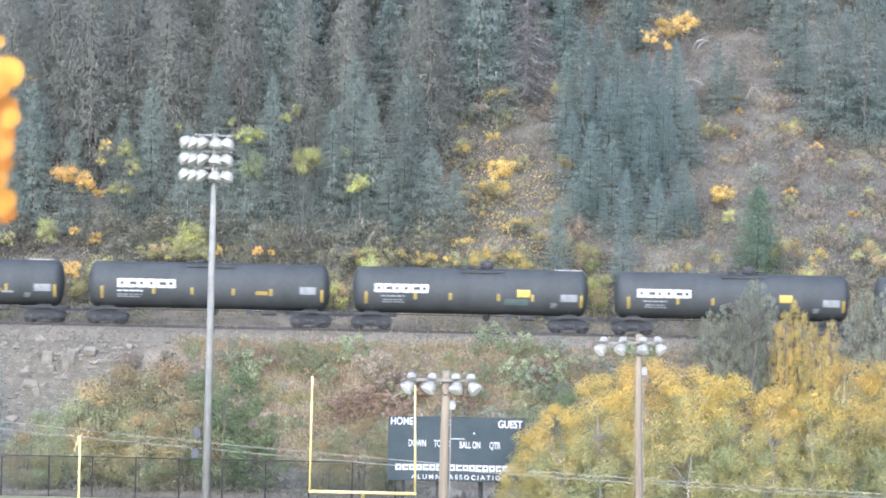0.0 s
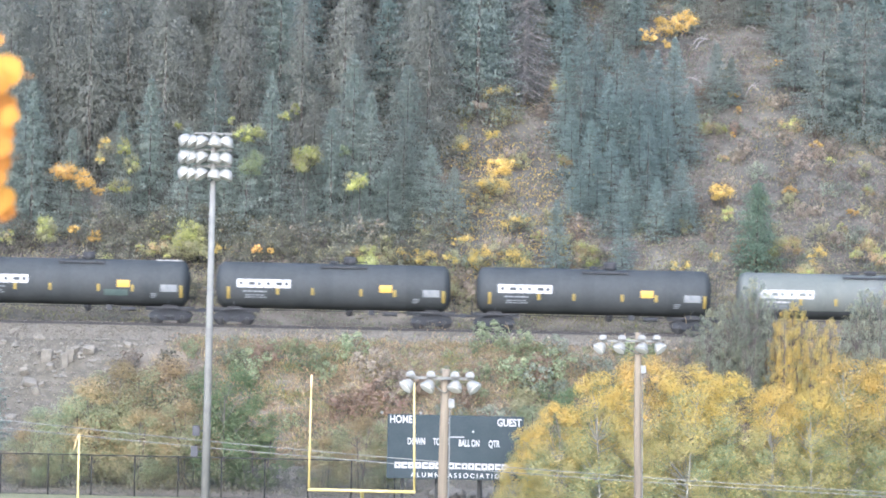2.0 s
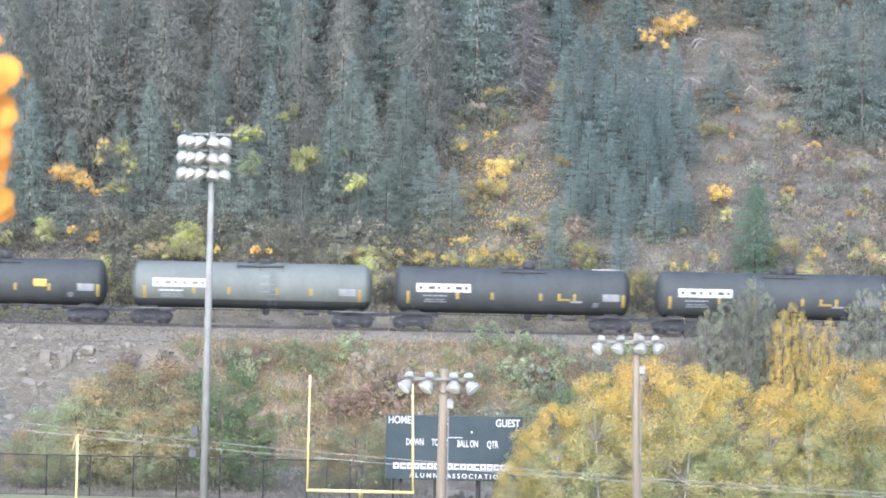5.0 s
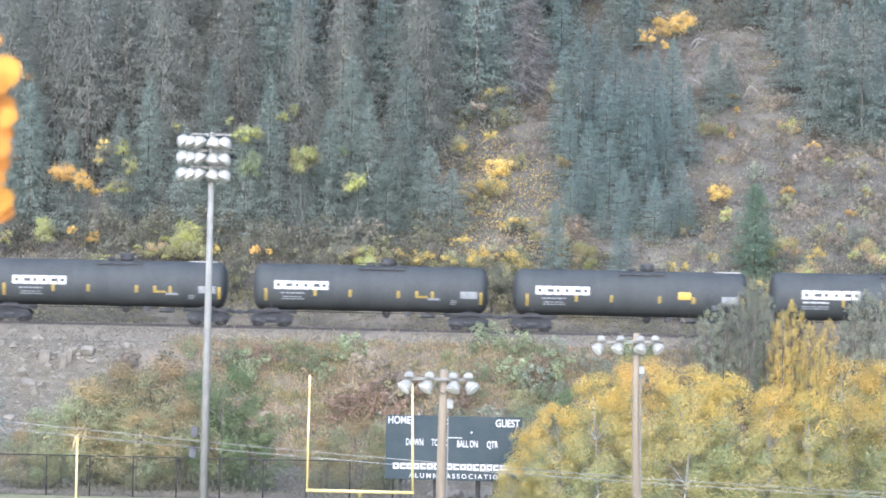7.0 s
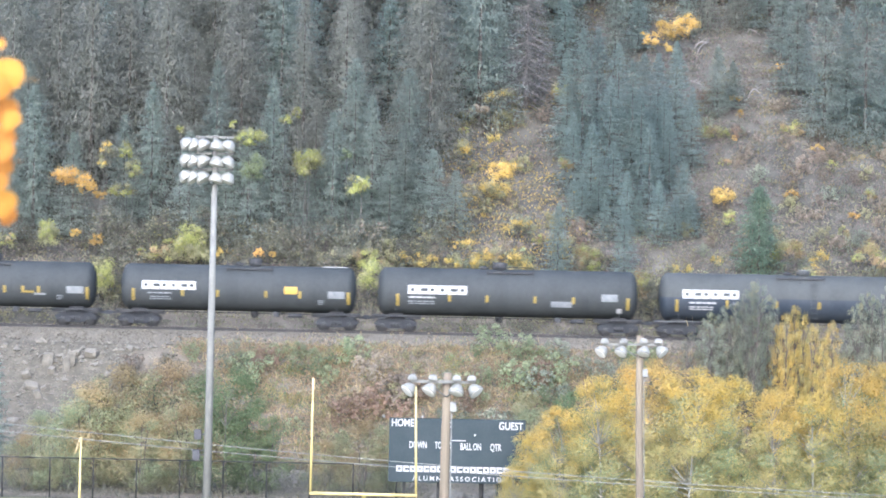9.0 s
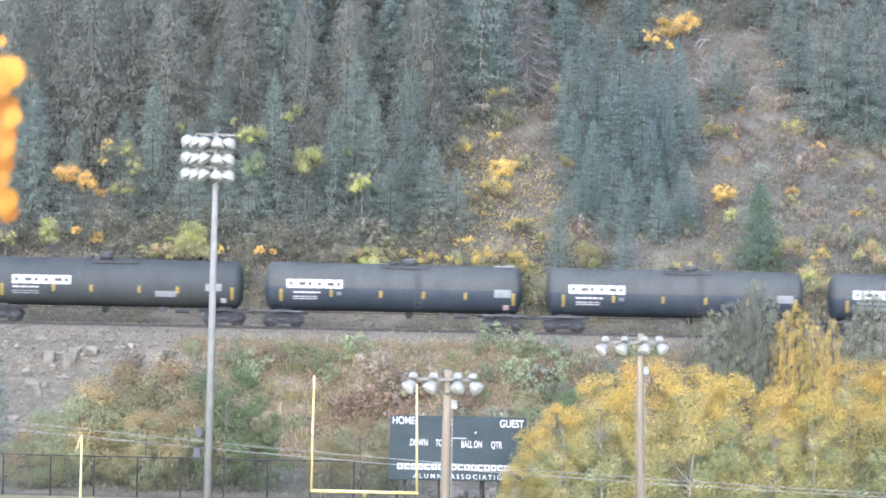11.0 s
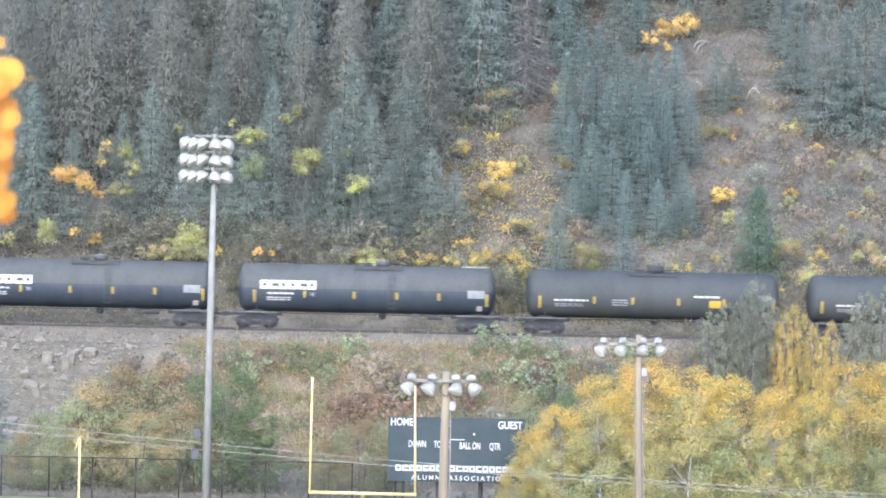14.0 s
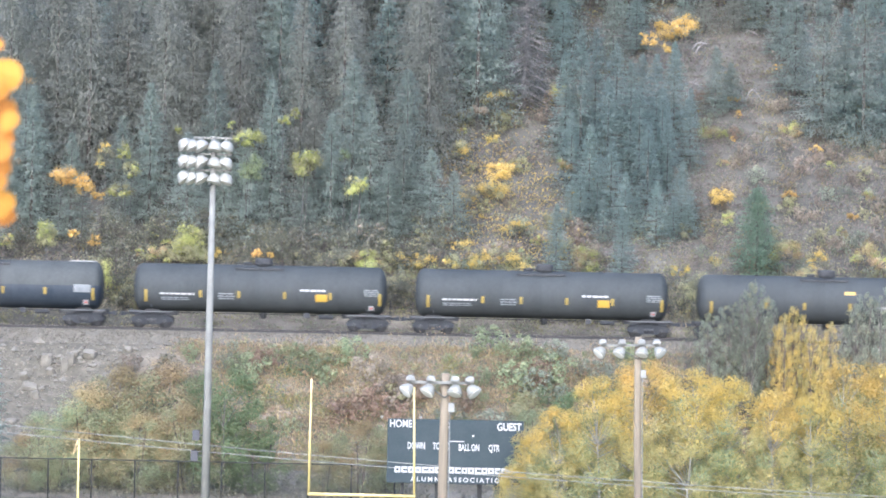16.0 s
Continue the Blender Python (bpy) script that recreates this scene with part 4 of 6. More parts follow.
def build_fence():
    y, z0, z1 = 208.0, 0.93, 3.28
    fence = thing("fence", 0, y, z0, "tall black chain-link fence with round posts", "fence")
    h = z1 - z0
    bm = bmesh.new()
    tube(bm, (0, 0, -0.2), (0, 0, h + 0.03), 0.042, n=8)
    me = as_mesh("post", bm, M["fence_black"])
    for k in range(25):
        p = new("post", me)
        p.parent = fence
        p.matrix_basis = pose(-32.7 + 2.5 * k + (0.24 if k > 3 else 0), 0, 0)
    bm = bmesh.new()
    tube(bm, (-33, -0.03, h), (28, -0.03, h), 0.032, n=8)
    part("top_rail", bm, M["fence_black"], fence)
    bm = bmesh.new()
    tube(bm, (-33, -0.03, 0.06), (28, -0.03, 0.06), 0.012, n=5)
    part("bottom_wire", bm, M["fence_black"], fence)
    v, f = [], []
    step, w = 0.11, 0.0045
    x = -33.0 - h
    while x < 28:
        for a, b in ((x, x + h), (x + h, x)):
            if min(a, b) > -33 and max(a, b) < 28:
                n = len(v)
                v += [(a - w, -0.05, 0.02), (a + w, -0.05, 0.02), (b + w, -0.05, h), (b - w, -0.05, h), (a, -0.058, 0.02), (b, -0.058, h)]
                f += [(n, n + 1, n + 2, n + 3), (n, n + 4, n + 5, n + 3), (n + 4, n + 1, n + 2, n + 5)]
        x += step
    ob = new("chain_link", sheet_mesh("chain_link", v, f, [M["fence_black"]]))
    ob.parent = fence
    tagged(ob, "woven wire mesh")


def build_wires():
    y = 191.0
    # two cables that sag slightly between far-off supports
    for z_at in ([(-48, 8.80), (-23, 6.24), (-7, 4.97), (8, 4.06), (24, 3.37), (42, 2.94)],
                 [(-48, 8.18), (-23, 5.82), (-7, 4.66), (8, 3.81), (24, 3.16), (42, 2.76)]):
        bm = bmesh.new()
        xs = [p[0] for p in z_at]
        co = np.polyfit(xs, [p[1] for p in z_at], 3)
        pts = [(x, y, float(np.polyval(co, x))) for x in np.linspace(-48, 42, 41)]
        pipe(bm, pts, 0.021, 6)
        ob = part("cable", bm, M["wire"])
        tagged(ob, "pale sagging cable strung across the ground", "cable", "cables over the field")
    for x, top in ((-48, 9.2), (42, 3.8)):
        p = thing("utility_pole", x, 191.0, 0, "plain weathered wooden pole carrying cables", "pole")
        bm = bmesh.new()
        tube(bm, (0, 0.17, 0), (0, 0.17, top), 0.16, 0.13, 12)
        part("shaft", bm, M["pole_wood"], p)


# ---- vegetation ----
def spruce_parts(seed, H, R, needles, sparse=0.0, bare=0.06, leaf=0.075, ragged=0.0, taper=0.82):
    """Trunk and crown of a spruce: whorls of drooping branches whose outer halves carry fans of small needle blades and hanging twigs.
    ragged: how far clumps of one branch sag and stray, as on old lichen-hung trees."""
    rng = np.random.default_rng(seed)
    pos, along, face = [], [], []
    wood = bmesh.new()
    pipe(wood, [(0, 0, -0.6), (0, 0, H * 0.5), (0, 0, H * 0.985)], [0.014 * H, 0.007 * H, 0.010], 7)
    z = H * bare
    side_bulge = rng.uniform(0.8, 1.2, 8)
    while z < H * 0.975:
        t = z / H
        r = R * (1 - t) ** taper * (0.45 + 0.55 * min(1, (t + 0.02) / 0.14)) + 0.09
        gap = (0.46 - 0.12 * ragged) * (H / 12) ** 0.5 * rng.uniform(0.8, 1.2) * (1 - 0.5 * t)
        nb = max(5, int(9.5 - 4 * t))
        a0 = rng.uniform(0, 6.28)
        for k in range(nb):
            if rng.random() < sparse:
                continue
            a = a0 + 6.283 * k / nb + rng.normal(0, 0.22)
            rr = r * rng.uniform(0.72, 1.08) * side_bulge[int(a / 6.2832 * 8) % 8] * (1 + ragged * rng.normal(0, 0.16))
            d = np.array([math.cos(a), math.sin(a), 0.0])
            cross = np.array([-d[1], d[0], 0.0])
            droop = rng.uniform(0.2, 0.42) * (1.15 - t) + 0.12 * ragged
            zb = z + rng.normal(0, 0.3) * gap
            m = max(7, int((9 + 13 * rr) * (1.22 - 0.22 * ragged) * (0.075 / leaf) ** 1.2))
            u = 1 - 0.9 * rng.random(m) ** 1.35
            wide = rng.normal(0, 1, m) * (0.08 + 0.12 * rr) * (1.15 - 0.45 * u)
            hang = rng.random(m) < 0.30 + 0.22 * ragged
            fall = np.where(hang, -rng.random(m) * (gap * 0.95 + 0.5 * ragged * rng.random(m)), rng.normal(0, 0.05, m))
            p = d * (rr * u)[:, None] + cross * wide[:, None]
            p[:, 2] = zb - droop * rr * u + 0.16 * rr * u * u + fall
            pos.append(p)
            al = d + cross * (wide * 1.1)[:, None] + np.array([0, 0, -0.2])
            al[hang] = al[hang] * 0.35 + np.array([0, 0, -0.9])
            along.append(al)
            face.append(d * 1.0 + cross * (wide * 0.9)[:, None] + np.array([0, 0, 0.42]) + rng.normal(0, 0.14, (m, 3)))
            if sparse > 0.22 and rng.random() < 0.8:
                tube(wood, (0, 0, zb), tuple(d * rr + np.array([0, 0, zb - droop * rr])), 0.035, 0.010, 4, False)
        z += gap
    for k in range(6):
        pos.append(np.array([[0, 0, H * (0.945 + 0.011 * k)]])), along.append(np.array([[0, 0, 1.0]])), face.append(np.array([[0.3, -1.0, 0.2]]))
    pos = np.concatenate(pos)
    size = leaf * rng.uniform(0.75, 1.3, len(pos))
    v, f = flakes(rng, pos, size, 1.75, np.concatenate(along), np.concatenate(face), 3, 0.62)
    return as_mesh("trunk", wood, M["dead_wood" if needles == "spruce_dead" else "bark"]), sheet_mesh("crown", v, f, [M[needles]])


def place_tree(name, x, y, meshes, label, category, group, scale=1.0, turn=0.0, z=None, wide=1.0):
    e = new(name)
    tagged(e, label, category, group)
    e.matrix_basis = pose(x, y, height(x, y) if z is None else z, 0, 0, turn) @ Matrix.Diagonal((scale * wide, scale * wide, scale, 1))
    for nm, me in meshes:
        o = new(nm, me)
        o.parent = e
    return e


SPRUCE_KINDS = {0: ("spruce_blue", "blue-green spruce on the slope"), 1: ("spruce_dark", "dark green spruce on the slope"),
                2: ("spruce_brown", "tall olive-brown spruce with lichen-hung branches"), 3: ("spruce_dead", "half-dead grey spruce with bare drooping branches")}
# x, y, height, kind
SPRUCES_LEFT = [(-29.99, 263, 11.3, 1), (-30.92, 266.5, 11.1, 1), (-26.44, 268.5, 16.2, 2), (-29.07, 270.5, 15.9, 2), (-32.51, 270, 15.3, 2),
            (-23.84, 271, 14.5, 2), (-21.54, 264.5, 10.2, 1), (-20.86, 269, 14.4, 2), (-18.97, 271, 10.8, 2), (-16.91, 266, 11.3, 1),
            (-15.38, 270, 14.8, 2), (-12.63, 264, 11.6, 1), (-14.34, 262.6, 8.7, 1), (-18.63, 262.4, 8.2, 1), (-10.72, 270, 14.5, 2),
            (-7.6, 271.5, 13.7, 2), (-6.75, 267, 11.4, 1), (-8.2, 262.8, 9.6, 1), (-9.57, 266, 8.7, 2), (-27.12, 263, 7.8, 1),
            (-23.48, 263.6, 8.2, 1), (-5.4, 265, 9.8, 1), (-4.49, 277, 10.4, 0), (-2.76, 267, 10.6, 1), (-2.93, 264, 8.2, 1),
            (-1.24, 271.5, 14.3, 2), (-0.94, 263.4, 6.5, 1), (0.78, 263.2, 5.2, 1), (-4.01, 262.6, 6.3, 1), (2.95, 281, 6.7, 0), (1.38, 285, 7.1, 1),
            (4.39, 283, 5.6, 1), (6.12, 279, 11.7, 3), (9.2, 285, 6.4, 0), (-10.19, 262.4, 7.1, 1), (-6.04, 262, 5.8, 1), (-31.57, 262.5, 7.0, 1),
            (-15.93, 262.2, 7.1, 1)]
SPRUCES_GROUP = [(10.28, 273, 10.1, 0), (11.45, 275.5, 8.9, 0), (13.94, 271, 9.0, 0), (16.02, 274, 7.8, 0), (17.53, 276.5, 7.3, 0),
            (9.51, 269.5, 6.3, 0), (10.82, 268, 6.4, 0), (12.39, 266.8, 5.6, 0), (13.36, 264.5, 5.0, 0), (15.09, 267, 6.8, 0), (16.67, 269, 5.9, 0),
            (17.55, 265.4, 4.9, 0), (15.61, 263.8, 4.7, 0), (11.73, 264, 3.1, 0), (14.52, 269, 8.0, 0), (8.16, 258.2, 6.3, 0),
            (12.90, 258.2, 6.1, 0), (18.05, 264.6, 3.1, 0),
            (9.14, 273.5, 7.9, 0), (12.30, 271.5, 7.4, 0), (18.51, 272, 6.4, 0), (10.11, 266, 3.7, 0), (14.23, 264.6, 3.4, 0), (16.90, 264.2, 3.3, 0), (11.36, 266.5, 4.5, 0), (9.48, 265.5, 3.6, 0), (15.06, 276, 6.6, 0), (13.14, 277, 6.9, 0), (16.33, 271, 6.9, 0)]
SPRUCES_RIGHT = [(20.92, 279.5, 5.4, 1), (22.13, 280, 3.9, 1), (28.86, 276, 11.7, 1), (31.94, 275.5, 12.8, 1), (27.28, 282, 8.4, 1),
            (30.65, 277, 9.4, 0), (33.86, 277, 11.2, 0), (24.84, 291, 4.8, 1), (26.64, 288, 5.6, 1), (23.12, 291, 4.4, 2), (13.2, 285, 6.9, 1),
            (15.15, 288, 5.3, 0), (19.1, 290, 4.8, 1), (20.86, 291, 3.9, 2)]


# coloured crowns that show among the spruces and on the open slope: x, y, top, depth of the crown, its width, colour
COLOURED = [(-27.61, 261.3, 6.25, 1.72, 1.96, 1), (-26.02, 261, 5.72, 1.39, 1.55, 1), (-24.92, 260.8, 4.72, 0.74, 1.06, 1),
            (-24.48, 261.6, 7.98, 1.88, 1.23, 0), (-24.69, 261.4, 6.46, 1.06, 0.98, 0), (-23.16, 261.5, 7.58, 1.31, 1.06, 2),
            (-22.54, 261.2, 6.7, 1.64, 0.98, 2), (-23.39, 261, 4.96, 0.9, 2.13, 2), (-19.34, 262.5, 8.31, 0.66, 0.58, 2),
            (-14.21, 262, 8.83, 1.23, 2.54, 2), (-15.58, 262.6, 9.07, 0.66, 0.49, 2), (-11.75, 262.3, 9.73, 0.9, 0.9, 2),
            (-10.89, 262.2, 10.05, 0.82, 0.66, 2), (-13.98, 261.6, 7.26, 2.21, 1.72, 6), (-10.0, 261.2, 7.9, 2.29, 2.05, 2),
            (-7.2, 261.6, 7.65, 1.07, 0.74, 6), (-6.32, 261, 6.05, 1.55, 1.72, 2), (-31.31, 258.8, 2.65, 1.22, 1.38, 3),
            (-28.5, 259, 3.44, 2.11, 1.54, 2), (-24.97, 258.6, 2.82, 1.05, 0.97, 1), (-18.07, 258.4, 3.86, 2.67, 2.02, 2),
            (-19.62, 258.6, 2.81, 0.89, 0.81, 3), (-16.0, 258, 2.28, 0.89, 0.73, 0), (-21.61, 258.3, 2.26, 0.81, 0.65, 3),
            (-13.25, 258, 2.26, 0.73, 0.81, 1), (-12.28, 258, 2.2, 0.57, 0.48, 1), (-26.47, 259, 2.75, 0.57, 0.73, 1),
            (15.94, 284.5, 3.51, 1.07, 1.43, 0), (17.12, 285, 4.19, 1.7, 1.61, 0), (18.63, 285, 4.49, 2.05, 1.96, 0),
            (17.29, 283, 3.48, 0.89, 0.62, 0), (26.28, 286, 0.66, 0.61, 0.63, 0), (22.37, 280, 1.21, 0.53, 0.88, 0),
            (22.66, 279, 0.74, 0.69, 0.44, 0), (20.47, 276, 1.16, 1.11, 2.59, 3), (26.52, 276, 1.33, 1.28, 1.99, 3),
            (28.14, 273, 1.08, 0.6, 1.03, 0), (22.02, 276, 0.5, 0.43, 0.43, 0), (21.14, 273, 0.59, 0.54, 1.03, 3),
            (20.52, 266.5, 2.42, 1.25, 1.67, 0), (20.9, 264.5, 2.08, 1.49, 0.91, 3), (19.48, 258.5, 2.35, 0.81, 0.57, 0),
            (3.55, 270, 3.67, 1.01, 1.35, 5), (4.11, 268, 2.78, 1.51, 2.1, 0), (3.49, 266.5, 2.27, 1.25, 2.92, 5),
            (2.03, 265.5, 2.83, 1.66, 1.66, 5), (1.28, 270, 2.77, 1.01, 1.69, 5), (2.66, 264, 2.08, 0.83, 1.24, 5), (1.35, 272, 2.68, 0.6, 0.68, 3),
            (8.94, 268.5, 3.3, 1.09, 1.26, 3), (3.87, 274, 4.71, 1.29, 2.15, 5), (8.65, 276, 3.89, 1.3, 1.56, 3), (2.6, 273.5, 3.59, 0.69, 1.29, 4),
            (1.44, 259.5, 2.67, 0.73, 1.63, 5), (3.48, 259, 2.44, 1.22, 2.03, 5), (5.53, 262, 2.55, 0.9, 2.46, 5), (7.16, 261, 2.25, 0.65, 1.64, 3),
            (4.9, 258.6, 2.52, 1.22, 1.22, 0), (10.39, 259.5, 2.61, 1.06, 1.79, 3), (28.93, 270.5, 1.33, 0.93, 0.85, 3),
            (31.42, 266, 1.53, 0.92, 0.83, 3), (29.0, 262.5, 1.59, 1.07, 0.9, 3), (25.72, 267.5, 0.97, 0.59, 1.26, 1),
            (29.97, 264, 1.28, 0.58, 0.99, 0),
            (-27.27, 254, 2.85, 2.78, 1.59, 3), (-26.17, 255, 2.62, 1.36, 1.36, 1), (-25.56, 254, 2.01, 1.59, 1.19, 3), (-8.78, 254, 3.36, 3.02, 1.83, 3),
            (-7.26, 254, 2.67, 2.39, 1.59, 3), (11.03, 254, 3.69, 2.86, 1.83, 3), (23.26, 255, 2.49, 1.60, 1.60, 0), (4.19, 254.5, 3.60, 3.19, 2.39, 7),
            (-14.30, 255, 3.30, 3.19, 1.60, 7), (-30.00, 254.5, 2.68, 2.63, 2.39, 7), (-20.28, 257, 2.96, 1.21, 2.01, 3), (0.65, 257, 2.92, 1.05, 1.21, 0),
            (2.66, 257.5, 3.34, 1.61, 1.61, 0), (5.28, 257, 3.50, 2.01, 1.61, 0), (10.34, 258, 3.40, 1.62, 1.62, 3), (16.36, 257, 2.80, 0.97, 0.97, 0),
            (17.37, 257, 2.66, 1.05, 0.81, 0), (19.57, 257, 3.51, 1.61, 0.48, 0), (24.68, 258, 3.50, 1.62, 2.42, 3), (26.81, 257, 3.46, 1.45, 1.61, 0),
            (-5.41, 258, 2.46, 1.21, 2.42, 3), (-2.58, 258, 2.32, 1.21, 2.42, 5), (-0.96, 257.5, 2.38, 1.05, 1.61, 5), (30.15, 258, 3.21, 1.62, 2.02, 3),
            (28.22, 259, 3.17, 1.22, 1.62, 4), (31.25, 257, 2.83, 1.21, 1.61, 3), (-9.86, 258, 2.57, 1.37, 2.83, 7), (-7.03, 258, 2.59, 1.29, 2.42, 7),
            (-18.01, 254, 2.84, 2.39, 1.99, 7), (-3.29, 254, 3.15, 2.39, 2.39, 7), (-0.11, 254.5, 3.31, 2.79, 2.39, 3), (7.45, 254, 3.38, 2.39, 2.39, 7),
            (15.01, 254, 3.54, 2.39, 2.39, 7), (17.82, 254.5, 3.69, 2.79, 1.99, 7), (-21.98, 254, 2.76, 2.39, 2.39, 7), (-11.24, 254, 2.99, 2.39, 1.99, 7),
            (-24.12, 254.5, 3.45, 2.87, 1.75, 2), (-5.11, 254.5, 3.88, 2.55, 1.67, 2), (13.83, 254.5, 3.80, 2.39, 1.99, 3), (26.24, 255, 3.55, 2.00, 2.40, 3),
            (-17.55, 257.8, 4.55, 2.18, 1.05, 2), (-18.64, 257.5, 3.58, 2.02, 2.26, 2), (-17.21, 257.4, 2.98, 1.61, 1.61, 2), (-28.30, 258, 3.60, 1.78, 1.37, 2),
            (-5.99, 260.6, 6.29, 1.06, 1.22, 2), (-9.77, 260.8, 7.69, 1.80, 1.80, 2), (-14.06, 261.6, 8.85, 0.98, 2.05, 2)]


def build_conifers():
    lib, far = {}, {}
    for kind, variants in ((0, 4), (1, 4), (2, 4), (3, 1)):
        for k in range(variants):
            R = {0: 2.9, 1: 3.2, 2: 3.5, 3: 3.3}[kind] * (0.9 + 0.08 * k)
            thin, low, rag = {0: (0.02, 0.03, 0.0), 1: (0.04, 0.04, 0.35), 2: (0.07, 0.08, 0.9), 3: (0.24, 0.05, 1.0)}[kind]
            lib[kind, k] = spruce_parts(10 * kind + k + 1, 11.0, R, SPRUCE_KINDS[kind][0], thin, low, 0.063, rag)
            if k < 2:
                far[kind, k] = spruce_parts(10 * kind + k + 201, 11.0, R, SPRUCE_KINDS[kind][0], thin, 0.1, 0.092, rag)
    rng = random.Random(21)

    def put(x, y, h, kind, slim):
        pool = lib if y < 280 or kind == 3 else far
        t, c = pool[rng.choice([q for q in pool if q[0] == kind])]
        place_tree("spruce", x, y, (("trunk", t), ("crown", c)), SPRUCE_KINDS[kind][1], "tree", "conifers on the hillside", h / 11.0, rng.uniform(0, 360), None, slim * (11.0 / h) ** 0.35)

    taken = []
    for slim, rows in ((1.0, SPRUCES_LEFT), (0.95, SPRUCES_GROUP), (1.0, SPRUCES_RIGHT)):
        for x, y, h, kind in rows:
            put(x, y, h, kind, slim)
            taken.append((x, y))
    # the rest of the forest, dense above, with a bare slope and a scrubby gully left open
    tries = 0
    while tries < 2600:
        tries += 1
        y = 272 + rng.random() * 25
        x = rng.uniform(-38, 38)
        gully = 1.0 + 0.10 * (y - 262) < x < 8.5 and y < 281
        open_slope = x > 8 and y < 287 and not (x > 31 and y > 278)
        if gully or open_slope or (x > 16 and y < 291):
            continue
        if any((x - a) ** 2 + (y - b) ** 2 < 3.3 ** 2 for a, b in taken):
            continue
        kind = rng.choice((2, 2, 1, 2, 0) if x < 9 else (1, 0, 1, 2))
        put(x, y, rng.uniform(11, 18), kind, 1.0)
        taken.append((x, y))


def broadleaf(seed, H, R, mats, n, leaf=0.11, lobes=26, trunk="pale_bark", base=0.25, stems=1, mixer=None, squash=1.0, puff=1.0, rim=0.1):
    """Stem, limbs and an uneven crown of many leaf clumps. mixer(z share, chance) picks the leaf colour."""
    rng = np.random.default_rng(seed)
    wood = bmesh.new()
    pos, tone, share, face = [], [], [], []
    heads = []
    for s in range(stems):
        sx, sy = (0, 0) if stems == 1 else rng.normal(0, R * 0.35, 2)
        bend = rng.normal(0, 0.05 * H, 2)
        top = H * rng.uniform(0.82, 0.95)
        pts = [Vector((sx * (0.5 + 0.5 * u) + bend[0] * u * u, sy * (0.5 + 0.5 * u) + bend[1] * u * u, -0.3 + (top + 0.3) * u)) for u in (0, 0.3, 0.6, 0.85, 1)]
        r = 0.0075 * H + 0.012
        pipe(wood, pts, [r * (1 - 0.2 * k) for k in range(5)], 6)
        heads.append(pts)
    for k in range(lobes):
        u = base + (1 - base) * ((k + 0.5) / lobes)
        v = (u - base) / (1 - base)
        env = R * max(0.06, 1 - abs((v - 0.42) / 0.60) ** 2.4) ** 0.5 * rng.uniform(0.8, 1.08)
        a = 2.4 * k + rng.normal(0, 0.5)
        q = env * 0.92 * rng.uniform(rim, 1.0) ** 0.5
        pts = heads[k % stems]
        tip = np.array([pts[0].x + q * math.cos(a), pts[0].y + q * math.sin(a) * squash, H * u])
        j = min(3, int(u * 3.2))
        start = pts[j].lerp(pts[j + 1], 0.4)
        start = Vector((start.x, start.y, min(start.z, tip[2] - 0.1 * H)))
        tube(wood, start, Vector(tip), 0.0035 * H, 0.005, 4, False)
        m = n // lobes
        sc = R * puff * rng.uniform(0.17, 0.29) * (0.75 if v > 0.85 else 1.0)
        g = rng.normal(size=(m, 3))
        g *= (rng.uniform(0.55, 1.08, m) ** 0.6 * rng.choice([1.4, 1.4, 1.4, 1.75], m) / np.linalg.norm(g, axis=1))[:, None] * np.array([sc, sc * squash, sc * 0.85])
        pos.append(tip + g)
        out = (tip + g - [pts[0].x, pts[0].y, H * (base + 0.3 * (1 - base))]) / R
        face.append(1.2 * g / sc + 0.9 * out + np.array([0, 0, 0.35]) + rng.normal(0, 0.28, (m, 3)))
        tone.append(np.full(m, rng.random()) * 0.7 + rng.random(m) * 0.3)
        share.append(np.full(m, u) * 0.6 + 0.4 * pos[-1][:, 2] / H + 0.10 * g[:, 2] / sc)
    pos, tone, share = np.concatenate(pos), np.concatenate(tone), np.concatenate(share)
    ok = pos[:, 2] > 0.02 * H
    pos, tone, share, face = pos[ok], tone[ok], share[ok], np.concatenate(face)[ok]
    size = rng.uniform(0.6, 1.3, len(pos)) * leaf
    v, f = flakes(rng, pos, size, 0.95, None, face, 3)
    idx = None
    if mixer:
        idx = [mixer(z, c) for z, c in zip(share, tone)]
    return as_mesh("trunk", wood, M[trunk]), sheet_mesh("crown", v, f, [M[m] for m in mats], idx)


